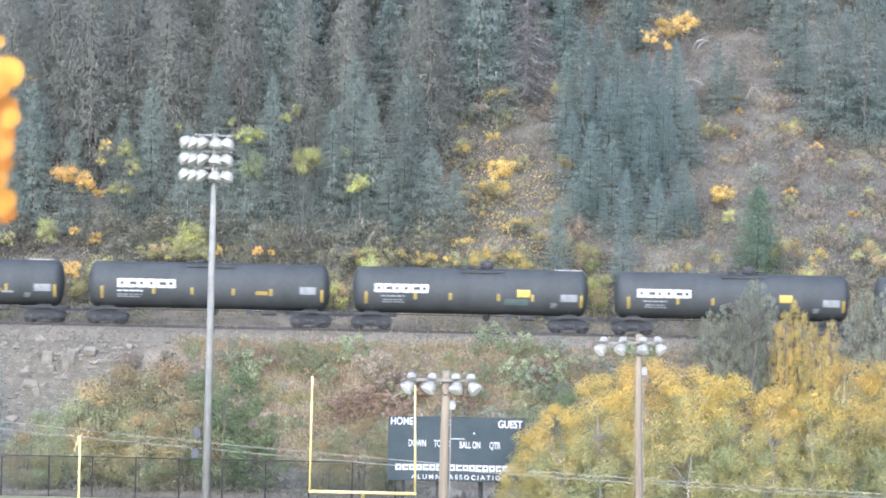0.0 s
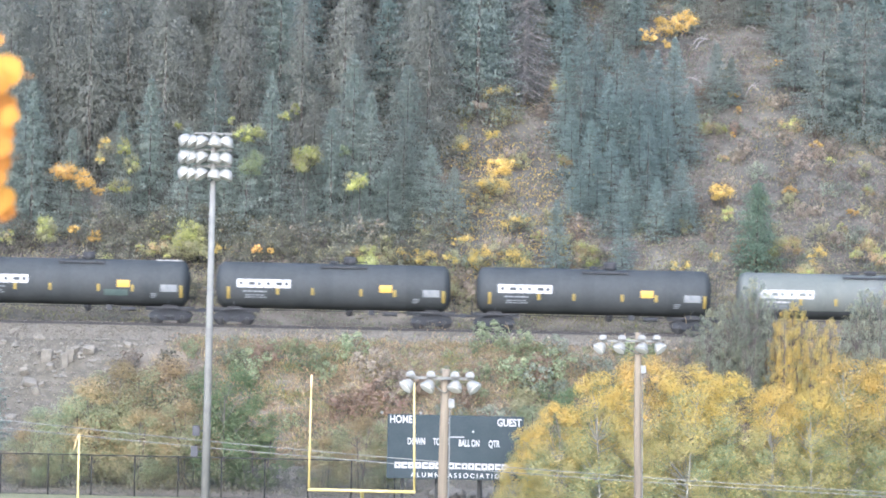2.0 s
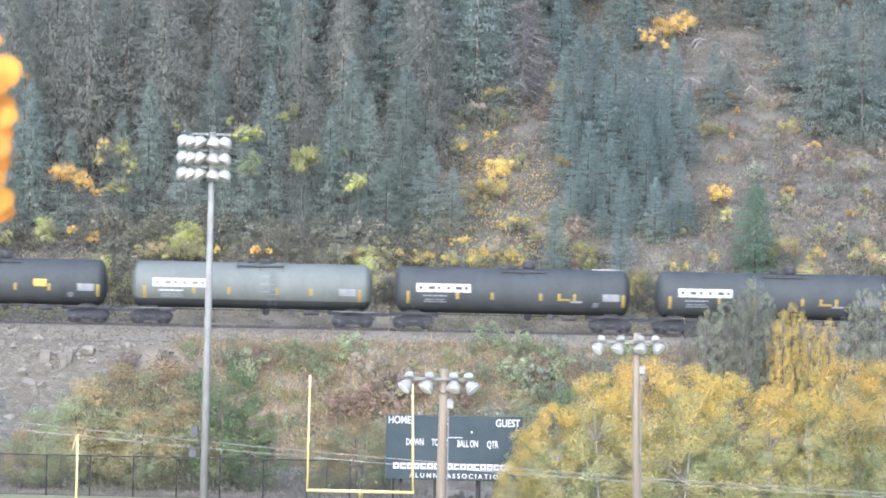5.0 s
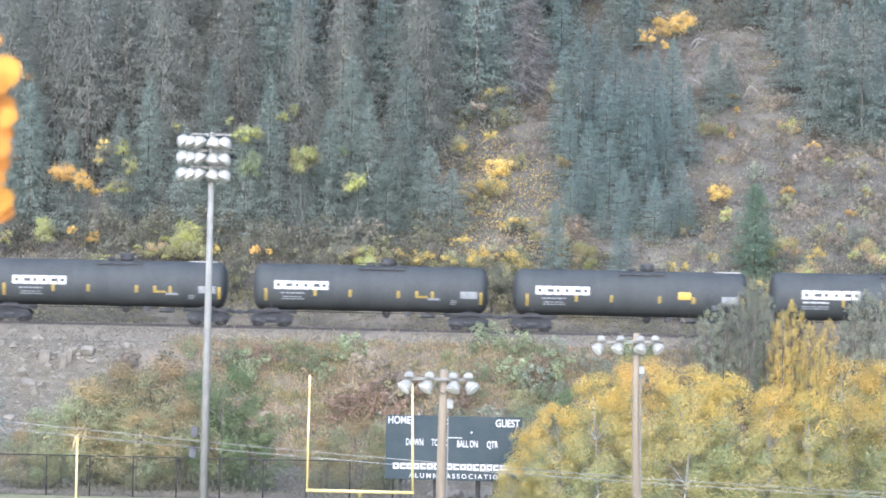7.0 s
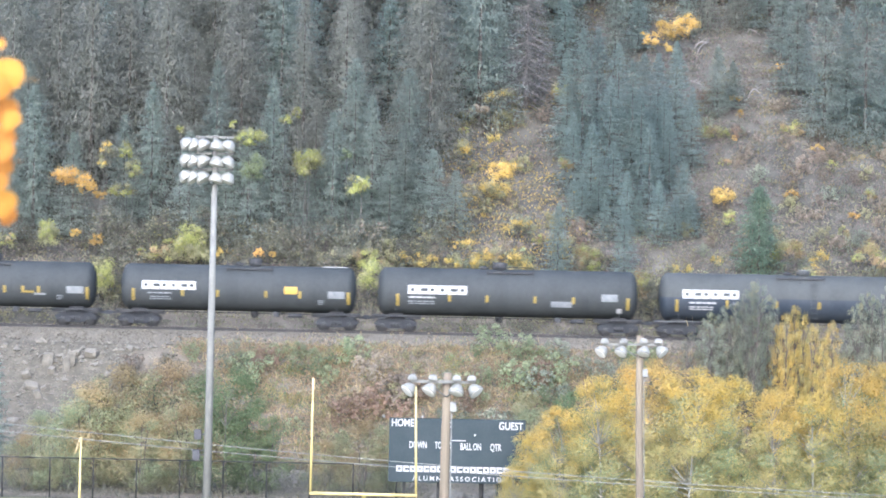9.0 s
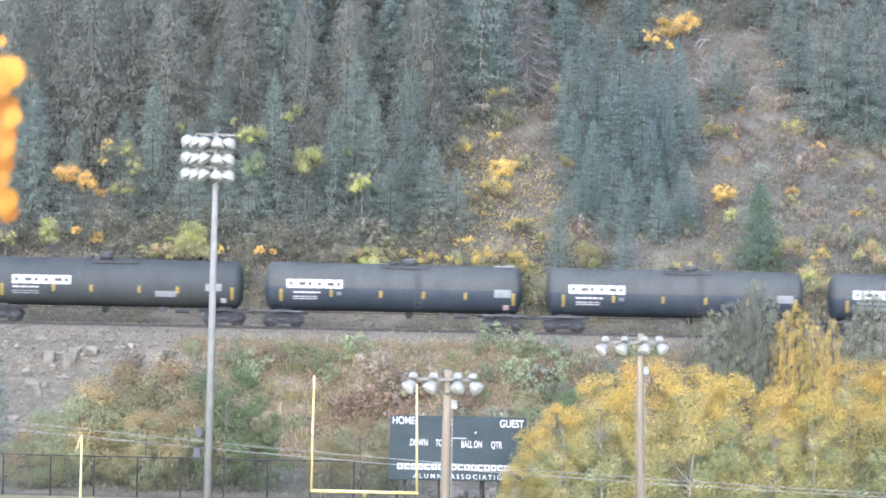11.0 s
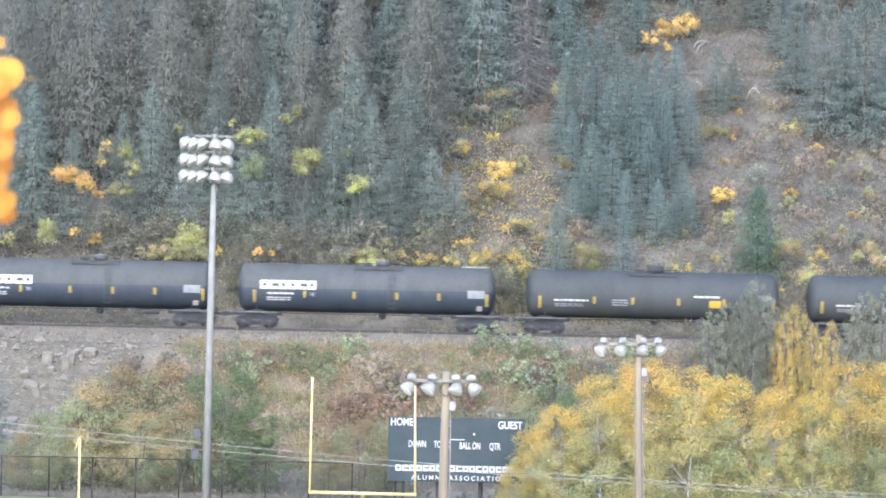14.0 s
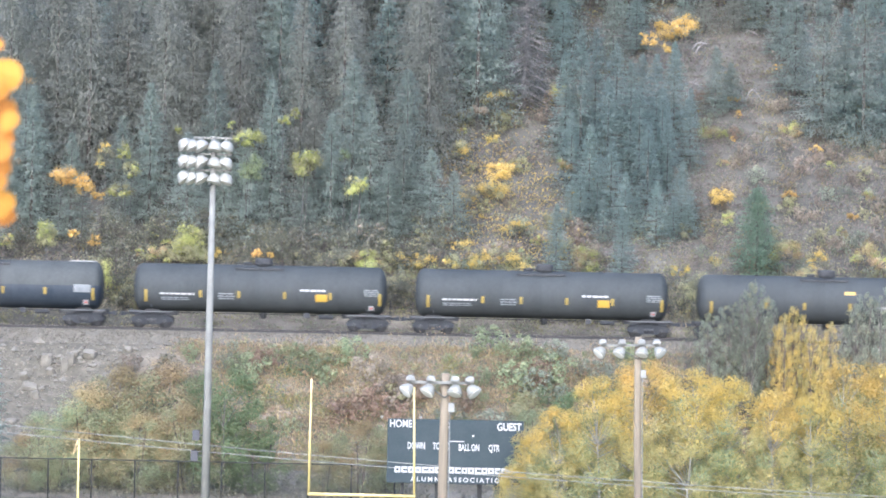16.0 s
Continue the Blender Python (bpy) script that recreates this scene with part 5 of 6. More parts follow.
def small_crown(seed, top, deep, w, mats):
    """A slender stem with a few boughs, each ending in an uneven spray of leaves; deep and w: depth and width of the leafy part."""
    rng = np.random.default_rng(seed)
    wood = bmesh.new()
    lean = rng.normal(0, 0.12, 2) * w
    mid = top - deep / 2
    foot, fork = Vector((lean[0] - 0.15 * w, lean[1], -0.3)), Vector((lean[0] * 0.3, 0, max(0.05, top - deep * 0.9)))
    pipe(wood, [foot, foot.lerp(fork, 0.55) + Vector((0.04, 0, 0)), fork], [0.026, 0.022, 0.012], 6)
    lobes = max(7, int(9 + 5 * w * deep / 2))
    pos, face, tone = [], [], []
    for k in range(lobes):
        a = 2.4 * k + rng.normal(0, 0.4)
        q = (0.2 + 0.8 * (k + 0.5) / lobes) ** 0.7 * 0.95
        v = rng.uniform(-1.0, 1.0)
        tip = np.array([w / 2 * q * math.cos(a), w / 2 * q * math.sin(a) * 0.8, mid + deep / 2 * v * (1.05 - 0.5 * q)])
        tube(wood, fork, Vector(tip), 0.012, 0.004, 4, False)
        s = rng.uniform(0.11, 0.24) * math.sqrt(w * deep)
        n = int(20 + 180 * s * s / 0.25)
        g = rng.normal(0, 0.55, (n, 3)) * (s * 1.05, s, s * 0.85)
        g[:, 2] -= 0.25 * (g[:, 0] ** 2) / s
        pos.append(tip + g)
        face.append(g / s + np.array([0, -0.2, 0.5]) + tip / (w + 0.3) + rng.normal(0, 0.35, (n, 3)) - np.array([0, 0, mid / (w + 0.3)]))
        tone.append(np.full(n, rng.integers(len(mats))))
    pos = np.concatenate(pos)
    ok = pos[:, 2] > 0.03
    v, f = flakes(rng, pos[ok], rng.uniform(0.6, 1.3, ok.sum()) * 0.070, 0.95, None, np.concatenate(face)[ok], 3)
    return as_mesh("trunk", wood, M["bark_dark"]), sheet_mesh("crown", v, f, [M[m] for m in mats], np.concatenate(tone)[ok])


def build_broadleaf():
    rng = random.Random(5)
    # golden aspens at the edge of the field
    # gold towards the tops: turned leaves, and top light put into the colour
    def gold(zs, c):
        return 0 if c < (zs - 0.52) * 2.1 else (1 if c < 0.42 + 0.42 * zs else 2)
    lib = [broadleaf(60 + k, 10.0, 2.5 + 0.15 * k, ("leaf_gold", "leaf_aspen", "leaf_moss"), 28000, 0.062, 64, "pale_bark", 0.10, 1, gold, 1.0, 0.86, 0.4) for k in range(4)]
    spots = [(6.5, 196.5, 7.5), (8.9, 196.0, 9.2), (11.2, 197.0, 10.0), (13.5, 196.0, 9.7), (15.9, 197.5, 9.3), (18.4, 196.5, 8.7), (20.4, 196.0, 8.5), (22.6, 197.5, 10.2), (24.8, 196.5, 10.3), (27.6, 197, 9.6),
             (5.1, 197.6, 6.0), (4.2, 196.2, 4.2), (10.0, 200.5, 8.0), (14.8, 201.0, 8.6), (19.2, 201, 7.4), (23.6, 201.0, 9.0)]
    for k, (x, y, h) in enumerate(spots):
        place_tree("aspen", x, y, (("trunk", lib[k % 4][0]), ("crown", lib[k % 4][1])), "golden-yellow aspen with greener lower leaves", "tree", "aspens along the field", h / 10.2, rng.uniform(0, 360))
    # young aspens and poplars on the embankment by the track
    grey = [broadleaf(80 + k, 10.0, 2.1, ("leaf_grey", "leaf_olive"), 9000, 0.066, 90, "bark", 0.12, 3, lambda zs, c: 1 if c < 0.10 + 0.7 * max(0, zs - 0.62) else 0, 1.0, 0.62) for k in range(2)]
    yell = [broadleaf(84 + k, 9.0, 1.5, ("leaf_gold", "leaf_aspen"), 9000, 0.066, 80, "bark", 0.15, 3, lambda zs, c: 1 if c < 0.42 else 0, 1.0, 0.85) for k in range(2)]
    for k, (x, y, top) in enumerate([(17.13, 235.9, 11.04), (17.77, 234.7, 11.57), (18.55, 235.4, 12.05), (19.46, 236.3, 12.3), (20.12, 234.6, 12.98), (20.65, 234.9, 13.58), (21.44, 236.1, 12.61), (19.2, 236.4, 11.37), (16.36, 235.2, 10.24), (18.25, 236.0, 10.69), (19.99, 234.9, 11.43), (26.82, 235.2, 12.11), (27.62, 235.9, 13.04), (28.47, 236.1, 12.68), (29.03, 235.4, 13.37), (26.4, 236.1, 10.97)]):
        z = height(x, y)
        place_tree("poplar", x, y, (("trunk", grey[k % 2][0]), ("crown", grey[k % 2][1])), "grey-green young poplar on the embankment", "tree", "young trees on the embankment", (top - z) / 9.8, rng.uniform(0, 360), None, 0.7)
    for k, (x, y, top) in enumerate([(21.89, 235.0, 10.91), (22.25, 234.3, 11.64), (22.89, 234.5, 12.12), (23.54, 234.7, 11.65), (24.18, 234.3, 10.98), (25.29, 234.5, 11.18), (24.73, 233.8, 10.09), (22.61, 234.7, 10.31)]):
        z = height(x, y)
        place_tree("aspen", x, y, (("trunk", yell[k % 2][0]), ("crown", yell[k % 2][1])), "slender yellow aspen on the embankment", "tree", "young trees on the embankment", (top - z) / 8.9, rng.uniform(0, 360), None, 0.62)
    # green and olive thicket behind the fence
    thick = [broadleaf(90, 6.5, 2.2, ("leaf_green", "leaf_olive"), 15000, 0.062, 40, "bark", 0.06, 3, lambda zs, c: 1 if c < 0.5 else 0),
             broadleaf(91, 6.5, 2.4, ("leaf_olive", "leaf_green", "leaf_straw"), 15000, 0.062, 40, "bark", 0.06, 3, lambda zs, c: 2 if c < 0.12 + 0.45 * zs else (1 if c > 0.72 else 0)),
             broadleaf(92, 6.5, 2.0, ("leaf_fresh",), 15000, 0.062, 40, "bark", 0.06, 3)]
    for k, (x, y, top, q) in enumerate([(-21.0, 214, 6.4, 1), (-18.6, 216, 7.3, 1), (-15.9, 217, 7.6, 1), (-12.4, 214, 7.3, 2), (-22.8, 212, 4.9, 0), (-10.6, 213, 5.0, 2), (-14.6, 213, 5.4, 1),
                                        (-17.6, 212.5, 4.8, 1), (-20.2, 215.5, 5.8, 1), (-4.6, 213, 4.6, 1), (-2.6, 215, 4.4, 0), (-6.6, 214, 3.4, 1), (-24.6, 212.4, 3.6, 1), (5.8, 214, 5.6, 0), (8.5, 218, 6.5, 2)]):
        z = height(x, y)
        place_tree("thicket_bush", x, y, (("trunk", thick[q][0]), ("crown", thick[q][1])), ("dull green bush behind the fence", "olive and yellow bush behind the fence", "fresh green bush behind the fence")[q], "bush", "bushes behind the fence", (top + 0.7 - z) / 6.4, rng.uniform(0, 360), None, 1.2)
    # coloured crowns among the spruces and on the slope
    cols = ("leaf_bright", "leaf_orange", "leaf_lime", "leaf_olive", "leaf_tan", "leaf_gold", "leaf_green", "leaf_dull")
    words = ("small golden-leaved tree on the hillside", "small orange-leaved tree on the hillside", "small lime-yellow tree among the spruces", "yellow-green bush on the hillside", "tan dry bush on the open slope", "thin golden and olive bush in the gully", "dull green leafy tree among the spruces", "dull olive-brown shrub beside the track")
    for k, (x, y, top, deep, w, c) in enumerate(COLOURED):
        t, cr = small_crown(300 + k, top, deep, w, ("leaf_gold", "leaf_olive", "leaf_dull") if c == 0 and y < 262 else {5: ("leaf_gold", "leaf_olive", "leaf_dull"), 1: ("leaf_orange", "leaf_bright"), 2: ("leaf_lime", "leaf_olive"), 3: ("leaf_olive", "leaf_straw", "leaf_lime"), 7: ("leaf_dull", "leaf_dull", "leaf_olive")}.get(c, (cols[c],)))
        place_tree("hillside_tree" if top > 2.5 else "hillside_shrub", x, y, (("trunk", t), ("crown", cr)), words[c], "tree" if top > 2.5 else "shrub", "coloured trees and shrubs on the hillside")
    low = [(broadleaf(150 + k, 1.5, 0.95, (c,), 600, 0.085, 12, "bark", 0.1, 2), w) for k, (c, w) in enumerate((("leaf_green", "low green bush on the embankment"), ("leaf_olive", "low yellow-green bush on the embankment"),
            ("leaf_red", "low rust-red bush on the embankment"), ("leaf_tan", "low straw-coloured bush on the embankment"), ("leaf_grey", "low grey-green bush on the embankment")))]
    for k in range(130):
        x, y = rng.uniform(-17, 33), rng.uniform(230, 240.8)
        (t, cr), w = low[(0, 0, 1, 2, 3, 4, 4, 1, 0)[rng.randrange(9)]]
        place_tree("bank_bush", x, y, (("trunk", t), ("crown", cr)), w, "bush", "bushes on the embankment", rng.uniform(0.6, 1.5) * (0.45 if y > 238 else 1), rng.uniform(0, 360))
    low.append((broadleaf(156, 1.5, 0.95, ("leaf_dull",), 600, 0.085, 12, "bark", 0.1, 2), "low dark brown bush on the embankment"))
    for x, y, h, c in [(-19.07, 236.7, 0.78, 2), (-17.67, 237.65, 1.02, 5), (-20.39, 237.7, 0.98, 3), (-18.24, 235.8, 1.17, 3), (-16.31, 237.0, 0.98, 3), (-19.48, 235.25, 1.16, 1), (-16.72, 235.35, 0.97, 1), (-13.8, 238.25, 0.9, 4), (-11.58, 238.6, 0.98, 2), (-8.93, 237.9, 1.18, 0), (-6.0, 239.4, 1.18, 0), (3.0, 240.7, 1.19, 0), (5.63, 240.4, 0.99, 0), (7.7, 240.1, 0.99, 4), (-1.61, 235.8, 1.17, 2), (-6.5, 233.6, 1.16, 2), (9.74, 238.7, 0.98, 4), (12.77, 239.7, 1.19, 0)]:
        (t, cr), w = low[c]
        place_tree("bank_bush", x, y, (("trunk", t), ("crown", cr)), w, "bush", "bushes on the embankment", h, rng.uniform(0, 360), None, 1.2)
    for k in range(3):
        (t, cr), w = low[2]
        place_tree("bank_bush", rng.uniform(-11, -1), rng.uniform(228.8, 235), (("trunk", t), ("crown", cr)), w, "bush", "bushes on the embankment", rng.uniform(0.7, 1.3), rng.uniform(0, 360))
    for x, y, h in ((-11.2, 239.4, 0.8), (-9.6, 239.8, 0.7), (-8.4, 239.2, 0.7), (2.4, 240.0, 0.6), (4.3, 240.2, 0.7), (5.4, 239.8, 0.7), (-16.5, 239.0, 0.8)):
        (t, cr), w = low[0]
        place_tree("bank_bush", x, y, (("trunk", t), ("crown", cr)), w, "bush", "bushes on the embankment", h, rng.uniform(0, 360))
    # dull bushes at the foot of the spruces
    foot = [(broadleaf(190 + k, 2.2, 1.4, cs, 900, 0.080, 20, "bark", 0.08, 3, lambda zs, c: 1 if c < 0.14 else 0), w) for k, (cs, w) in enumerate(((("leaf_dull", "leaf_tan"), "dull olive-brown bush at the foot of the spruces"),
            (("leaf_dull", "leaf_olive"), "olive bush with yellowing leaves at the foot of the spruces"), (("leaf_dull", "leaf_grey"), "dull grey-green bush at the foot of the spruces")))]
    for k in range(125):
        x, y = rng.uniform(-34, 1), rng.uniform(256.2, 261.8)
        if any(abs(x - s[0]) < 1.3 and y - 1 < s[1] < y + 3 and s[2] < 3.5 for s in COLOURED):
            continue
        (t, cr), w = foot[(0, 0, 1, 2, 0, 1, 2)[rng.randrange(7)]]
        place_tree("slope_bush", x, y, (("trunk", t), ("crown", cr)), w, "bush", "bushes at the foot of the forest", rng.uniform(0.6, 1.5), rng.uniform(0, 360))
    for k in range(44):
        x, y = rng.uniform(-4, 13), rng.uniform(255, 262)
        (t, cr), w = low[(0, 1, 3, 1, 4, 3)[rng.randrange(6)]]
        place_tree("slope_bush", x, y, (("trunk", t), ("crown", cr)), w.replace("embankment", "open hillside"), "bush", "bushes on the open slope", rng.uniform(0.6, 1.3), rng.uniform(0, 360))
    for k in range(150):
        y = rng.uniform(253, 281)
        x = rng.uniform(17.5, 34) if k % 3 else rng.uniform(-1, 10)
        (t, cr), w = low[(3, 3, 1, 4, 3, 4, 1, 3, 4, 2, 1, 3)[rng.randrange(12)]]
        place_tree("slope_bush", x, y, (("trunk", t), ("crown", cr)), w.replace("embankment", "open hillside"), "bush", "bushes on the open slope", rng.uniform(0.45, 1.05), rng.uniform(0, 360))
    pine = spruce_parts(78, 6.9, 2.1, "pine_green", 0.0, 0.02, 0.06, 0.9, 0.6)
    place_tree("pine", 22.57, 258.7, (("trunk", pine[0]), ("crown", pine[1])), "dense soft green young pine beside the track", "tree", "", 1.0, 0, None, 1.25)
    edge = spruce_parts(77, 10.0, 2.0, "spruce_dark")
    place_tree("spruce", -27.9, 224.0, (("trunk", edge[0]), ("crown", edge[1])), "dark green spruce at the foot of the embankment", "tree", "", 0.86)


def build_scrub():
    """Low growth: blades and leaves in uneven tufts over bank and hillside."""
    rng = np.random.default_rng(31)

    def cover(name, count, xr, yr, keep, material, tuft, size, tall, label, long=1.2, slim=0.6, lean=0.6):
        cx, cy = rng.uniform(*xr, count), rng.uniform(*yr, count)
        ok = np.array([keep(x, y) for x, y in zip(cx, cy)])
        cx, cy = cx[ok], cy[ok]
        hs = rng.gamma(2.0, tall / 2, len(cx))
        pos, al, sz = [], [], []
        for x, y, h in zip(cx, cy, hs):
            z = height(x, y)
            m = int(tuft * rng.uniform(0.6, 1.4))
            g = rng.normal(size=(m, 3)) * (0.35 + 0.2 * h, 0.35 + 0.2 * h, 0)
            g[:, 2] = rng.uniform(0, 1, m) ** 0.8 * h
            pos.append(np.array([x, y, z]) + g)
        pos = np.concatenate(pos)
        al = rng.normal(size=pos.shape) * (lean, lean, lean) + (0, 0, 0.5)
        v, f = flakes(rng, pos, rng.uniform(0.6, 1.4, len(pos)) * size, long, al, None, 3, slim)
        tagged(new(name, sheet_mesh(name, v, f, [M[material]])), label, "undergrowth", kind="stuff")

    cover("bank_scrub", 7500, (-34, 36), (228, 241.0), lambda x, y: x > -20.5 + 0.55 * (y - 233) + 1.2 * math.sin(y * 1.3) if y > 231 else x > -24, "scrub_bank", 36, 0.066, 0.42, "green, rust and straw scrub on the embankment")
    cover("rubble_weeds", 160, (-34, -18), (229, 240.5), lambda x, y: True, "leaf_tan", 8, 0.06, 0.2, "sparse dry weeds among rubble")
    cover("foot_scrub", 2600, (-34, 36), (209, 229), lambda x, y: True, "leaf_dull", 14, 0.07, 0.6, "rank grass and scrub behind the fence")
    cover("hill_scrub", 12500, (-38, 40), (254, 296), lambda x, y: x > -1 or y < 263 or rng.random() < 0.12, "scrub", 22, 0.09, 0.42, "dry autumn undergrowth on the hillside")
    cover("straw_stalks", 2600, (-16, 20), (230, 240.8), lambda x, y: abs(x + 6.5 - 0.3 * (y - 237)) < 3.2 or rng.random() < 0.4, "leaf_straw", 7, 0.12, 0.5, "tall dry straw-coloured stalks on the embankment", 2.6, 0.16, 0.07)
    cover("gully_leaves", 480, (0.5, 9.5), (257.5, 273), lambda x, y: x < 9 - 0.25 * (y - 258) + 2, "leaf_gold", 9, 0.075, 1.3, "golden leaves of low shrubs in the gully")
    cover("slope_gold", 900, (-1, 36), (252, 266), lambda x, y: math.sin(x * 1.1 + 0.3 * y) > (0.1 if x > 13 else -0.5), "leaf_olive", 14, 0.07, 0.8, "yellow-green shrubs low on the open slope")
    cover("slope_leaves", 60, (-30, 34), (252, 262), lambda x, y: True, "leaf_lime", 12, 0.075, 1.0, "yellow-green leaves of low shrubs by the track")
    cover("verge_grass", 2600, (-36, 38), (250.3, 255.5), lambda x, y: True, "verge", 14, 0.07, 0.2, "short yellowing grass beside the track")
    cover("track_side_scrub", 1900, (-36, 38), (253.8, 259), lambda x, y: True, "verge", 26, 0.058, 0.7, "yellowing scrub beside the track")


def build_rocks():
    rng = random.Random(12)

    def rock(x, y, s, flat, tilt, sink=0.25, back=35):
        bm = bmesh.new()
        box(bm, -1, 1, -1, 1, -1, 1)
        bmesh.ops.subdivide_edges(bm, edges=bm.edges[:], cuts=2, use_grid_fill=True)
        for v in bm.verts:
            v.co *= rng.uniform(0.84, 1.06) * (0.86 if v.co.length > 1.5 else 1.10 if v.co.length < 1.2 else 1.0)
            v.co = Vector((v.co.x * s, v.co.y * s * 0.7, v.co.z * s * flat))
        ob = part("boulder", bm, M["rock"])
        ob.matrix_basis = pose(x, y, height(x, y) + s * flat * sink, back + rng.uniform(-10, 12), tilt, rng.uniform(-30, 30))
        tagged(ob, "pale broken limestone boulder on the rubble slope" if y > 220 else "pale broken limestone boulder behind the fence", "boulder", "boulders on the rubble slope" if y > 220 else "boulders behind the fence")

    for x, y, s, flat, tilt in [(-26.05, 238.7, 0.34, 1.4, 5), (-24.78, 238.0, 0.23, 2.4, -8), (-24.52, 238.4, 0.27, 1.9, 6), (-24.18, 239.3, 0.22, 1.2, 0), (-23.23, 239.2, 0.40, 0.8, 10), (-25.68, 237.8, 0.26, 1.0, 0),
                                (-27.31, 237.4, 0.28, 1.1, -20), (-26.9, 236.5, 0.45, 0.5, 12), (-26.35, 235.7, 0.22, 1.5, -20), (-23.41, 235.2, 0.36, 0.7, 15), (-27.69, 233.3, 0.36, 0.5, 0), (-20.76, 240.0, 0.25, 0.7, 20)]:
        rock(x, y, s, flat, tilt, 0.7, 12 if flat > 1.3 else 30)
    for k in range(46):
        rock(rng.uniform(-30, -19.5), rng.uniform(230.5, 240.6), rng.uniform(0.06, 0.2), rng.uniform(0.6, 1.1), rng.uniform(-30, 30))


    for k in range(22):
        rock(rng.uniform(-0.5, 4.6), rng.uniform(210, 213), rng.uniform(0.18, 0.5), rng.uniform(0.6, 1.0), rng.uniform(-30, 30))
    g = np.random.default_rng(8)
    n = 2600
    px, py = g.uniform(-33, -17.5, n), g.uniform(229, 241.2, n)
    pz = np.array([height(a, b) for a, b in zip(px, py)])
    oct_v = np.array([(1, 0, 0), (0, 1, 0), (-1, 0, 0), (0, -1, 0), (0, 0, 0.8), (0, 0, -0.8)])
    oct_f = np.array([(0, 1, 4), (1, 2, 4), (2, 3, 4), (3, 0, 4), (1, 0, 5), (2, 1, 5), (3, 2, 5), (0, 3, 5)])
    v = oct_v[None] * (g.gamma(2.0, 0.034, n) + 0.02)[:, None, None] * g.uniform(0.5, 1.4, (n, 6, 1)) + np.stack([px, py, pz + 0.02], 1)[:, None]
    f = oct_f[None] + 6 * np.arange(n)[:, None, None]
    tagged(new("rubble_stones", sheet_mesh("rubble_stones", v.reshape(-1, 3), f.reshape(-1, 3), [M["rock"]])), "loose pale stones on the rubble slope", "stones", kind="stuff")


def build_fallen_branches():
    rng = random.Random(44)
    for x0, y0, x1, y1, arch in ((19.7, 288.4, 21.1, 288.9, 0.15), (19.95, 287.9, 20.8, 288.8, 0.1), (23.45, 281.4, 24.5, 281.3, 0.55), (18.84, 283.2, 20.1, 282.5, 0.2), (24.0, 290.5, 25.1, 289.7, 0.2), (6.2, 262.5, 7.6, 262.9, 0.15), (15.35, 258.6, 16.5, 258.0, 0.1)):
        bm = bmesh.new()
        z0, z1 = height(x0, y0), height(x1, y1)
        pts = [(x0 + (x1 - x0) * u, y0 + (y1 - y0) * u, z0 + (z1 - z0) * u + 0.35 + arch * math.sin(math.pi * u) + rng.uniform(-0.05, 0.05)) for u in (0, 0.2, 0.4, 0.6, 0.8, 1)]
        pts[0] = (pts[0][0] - 0.1, pts[0][1], z0 - 0.1)
        pipe(bm, pts, [0.055, 0.052, 0.046, 0.04, 0.03, 0.015], 6)
        for k in (2, 3):
            pipe(bm, [pts[k], (pts[k][0] + 0.35, pts[k][1], pts[k][2] + 0.3)], [0.025, 0.008], 5)
        tagged(part("fallen_branch", bm, M["dead_wood"]), "bare bleached branch lying on the hillside", "branch", "fallen branches on the hillside")


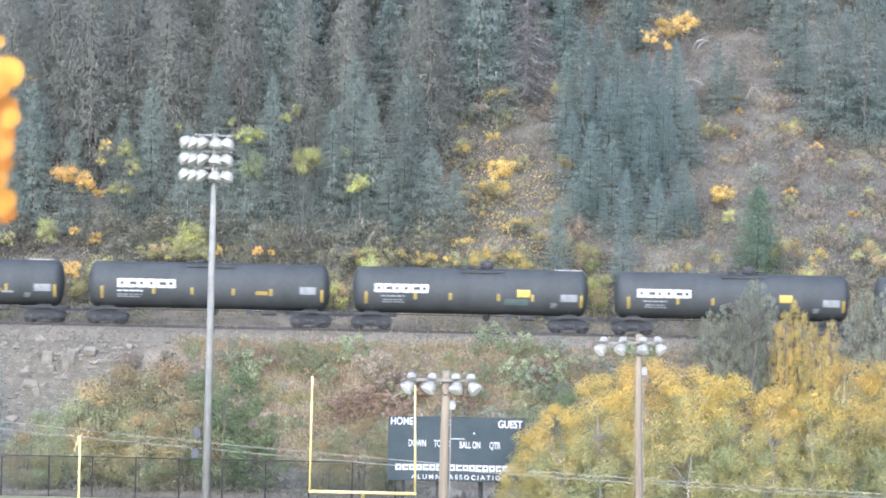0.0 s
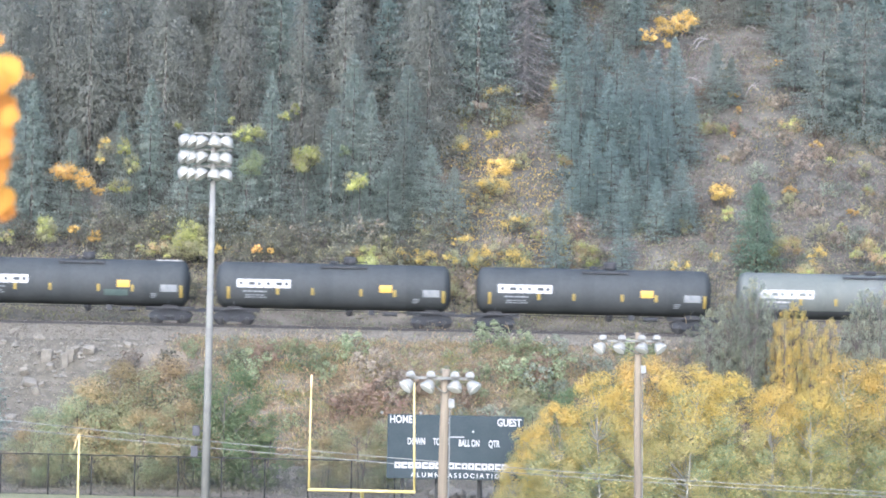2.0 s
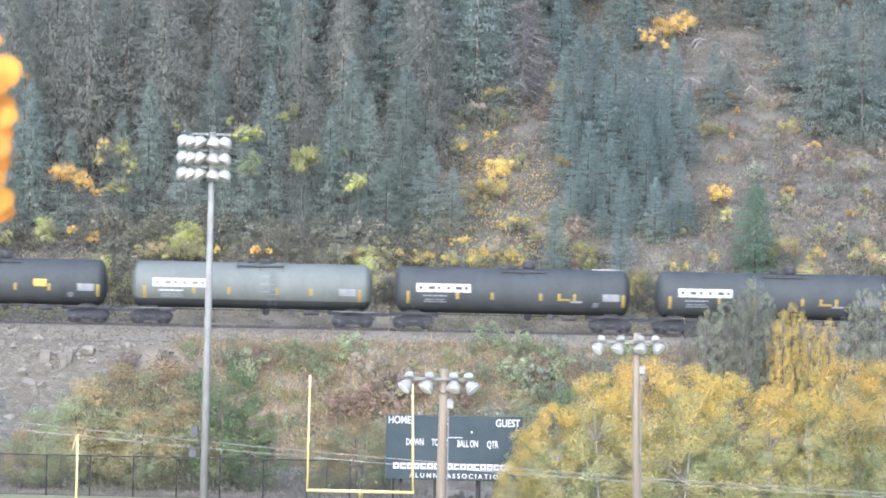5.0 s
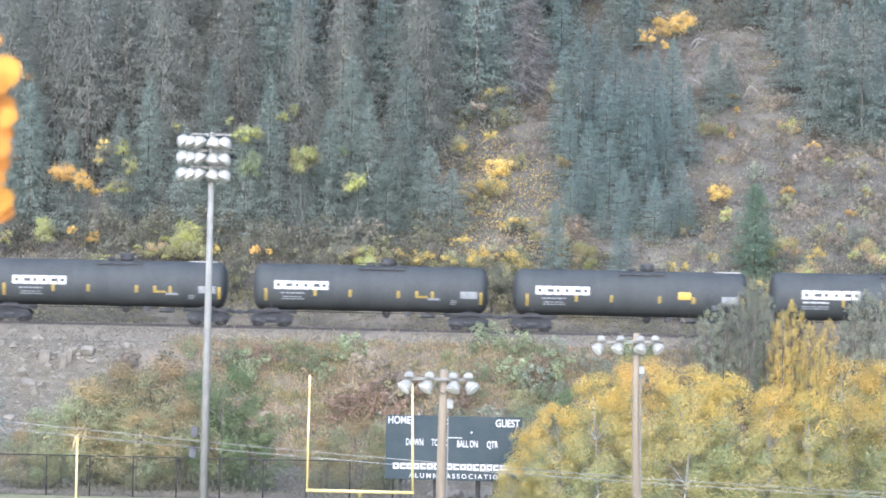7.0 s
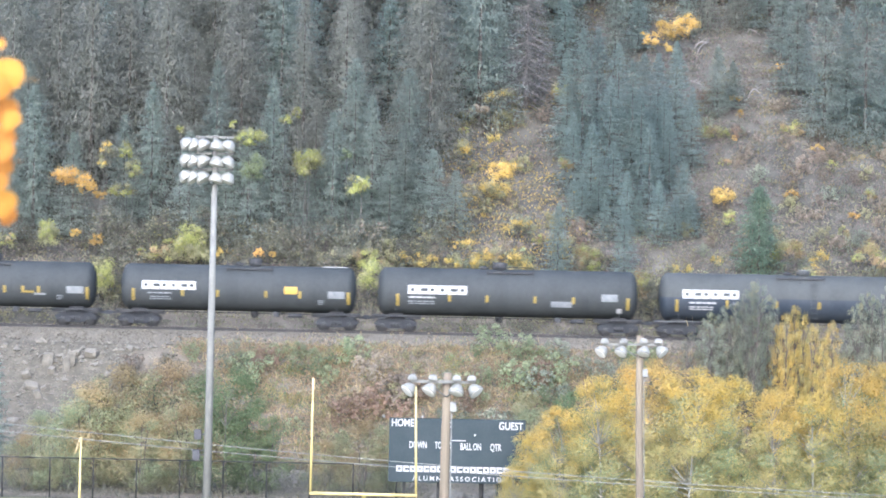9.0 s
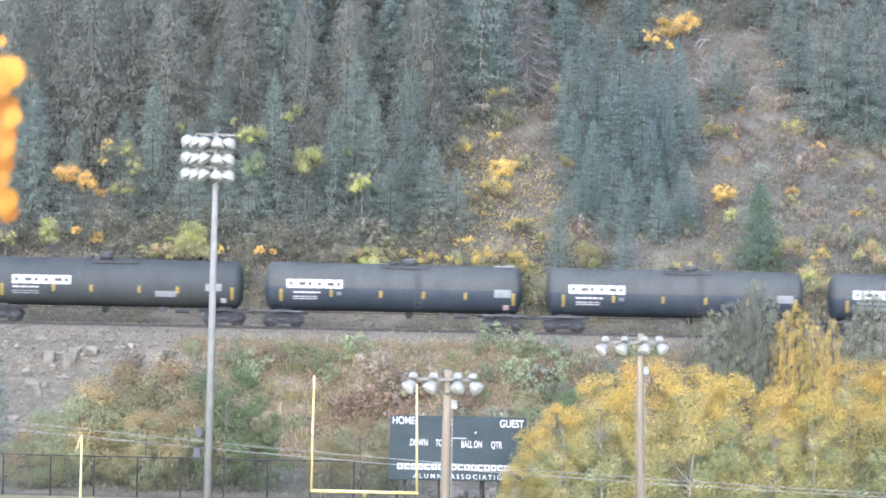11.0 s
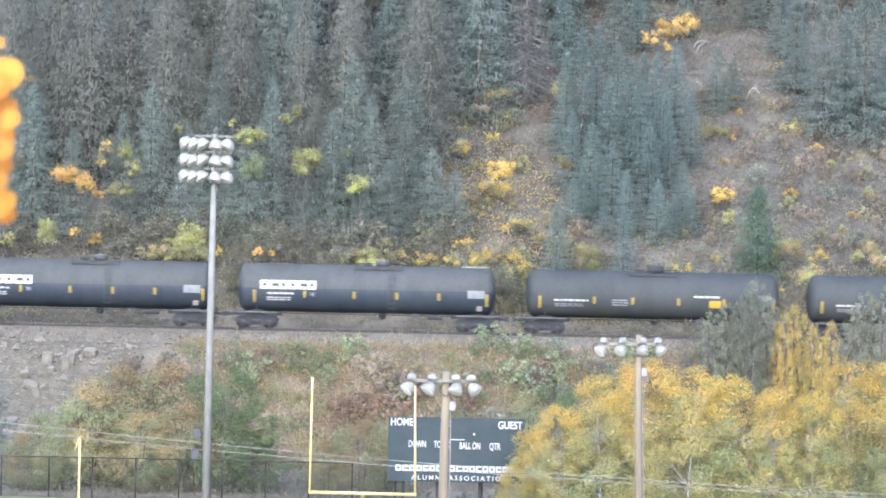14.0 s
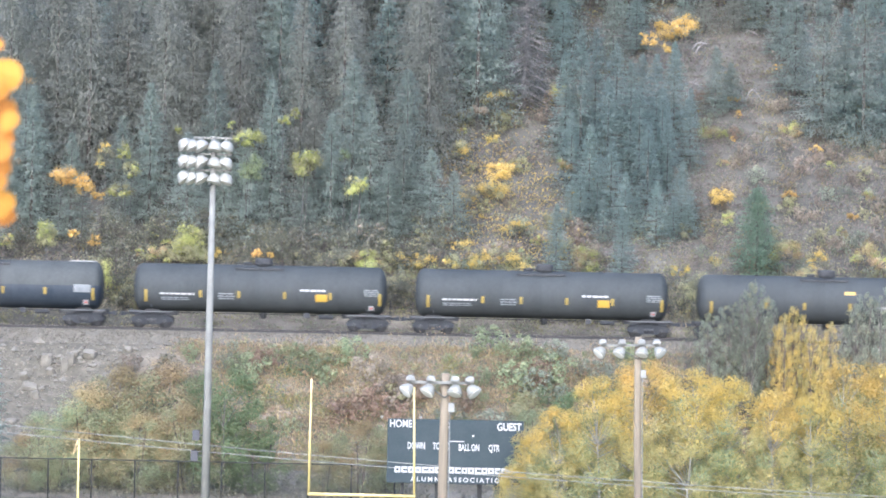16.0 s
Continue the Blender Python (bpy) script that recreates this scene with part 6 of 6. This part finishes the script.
def build_near_branch():
    """The aspen by the viewer's side whose twig hangs into view."""
    tree = thing("aspen_sapling", -2.0, 9.3, height(-2, 9.3), "aspen sapling with orange-gold leaves close by", "tree")
    z0 = height(-2, 9.3)
    bm = bmesh.new()
    pts = [(0, 0, -0.2), (0.05, 0, 1.2), (0.0, 0.05, 2.3), (0.08, 0, 3.4)]
    pipe(bm, pts, [0.045, 0.033, 0.021, 0.009], 8)
    part("trunk", bm, M["pale_bark"], tree)
    bm = bmesh.new()
    tw = [(0.02, 0.03, 2.15), (0.35, -0.1, 2.45), (0.72, -0.22, 2.40), (0.86, -0.28, 2.12), (0.87, -0.3, 1.62)]
    pipe(bm, tw, [0.012, 0.010, 0.008, 0.005, 0.003], 6)
    part("branch", bm, M["bark"], tree)
    rng = random.Random(3)
    # hanging leaves: across, level, size, turn of the tip from straight up
    hang = [(0.909, 2.018, 0.0479, -75), (0.889, 2.09, 0.0141, 0), (0.893, 1.984, 0.031, -140), (0.897, 1.933, 0.0381, -165), (0.917, 1.908, 0.0282, -160), (0.897, 1.863, 0.0338, -170), (0.907, 1.829, 0.0254, -150), (0.896, 1.792, 0.0338, -100), (0.896, 1.753, 0.024, -170), (0.9, 1.702, 0.0381, -165), (0.91, 1.669, 0.0268, -150)]
    for k in range(60):
        hang.append((rng.uniform(0.2, 0.78), rng.uniform(1.6, 2.6), rng.uniform(0.024, 0.036), rng.uniform(120, 240)))
    for x, z, s, tip in hang:
        bm = bmesh.new()
        edge = []
        for q in range(16):
            a = 2 * math.pi * q / 16
            r = s * (0.84 + 0.40 * max(0, math.cos(a)) ** 6 - 0.10 * max(0, -math.cos(a)) ** 8)
            edge.append(bm.verts.new((r * math.sin(a), 0.22 * s * math.sin(a) ** 2, r * math.cos(a))))
        mid = bm.verts.new((0, 0, 0))
        for q in range(16):
            bm.faces.new((mid, edge[q], edge[(q + 1) % 16]))
        pipe(bm, [(0, 0, -0.8 * s), (0.1 * s, 0.02 * s, -1.5 * s)], 0.0012, 5)
        lf = part("leaf", bm, M["leaf_amber"], tree)
        lf.matrix_basis = pose(x, -0.3 + rng.uniform(-0.04, 0.04), z, rng.uniform(-20, 20), 0, rng.uniform(-25, 25)) @ pose(0, 0, 0, 0, tip, 0)


build_ground()
build_track()
build_train()
build_light_mast()
build_wood_pole(0.15, 106, 13.24, 0.20, 0.125, 0.12, (-1.02, -0.42, 0.28, 0.72), 12.98, 12.25, "weathered wooden pole carrying four round floodlights")
build_wood_pole(6.95, 122, 13.90, 0.17, 0.115, -1.1, (-1.20, -0.55, 0.12, 0.62), 13.62, 12.65, "slim wooden pole carrying four round floodlights")
build_goal()
build_scoreboard()
build_fence()
build_wires()
build_conifers()
build_broadleaf()
build_scrub()
build_rocks()
build_fallen_branches()
build_near_branch()
motions()
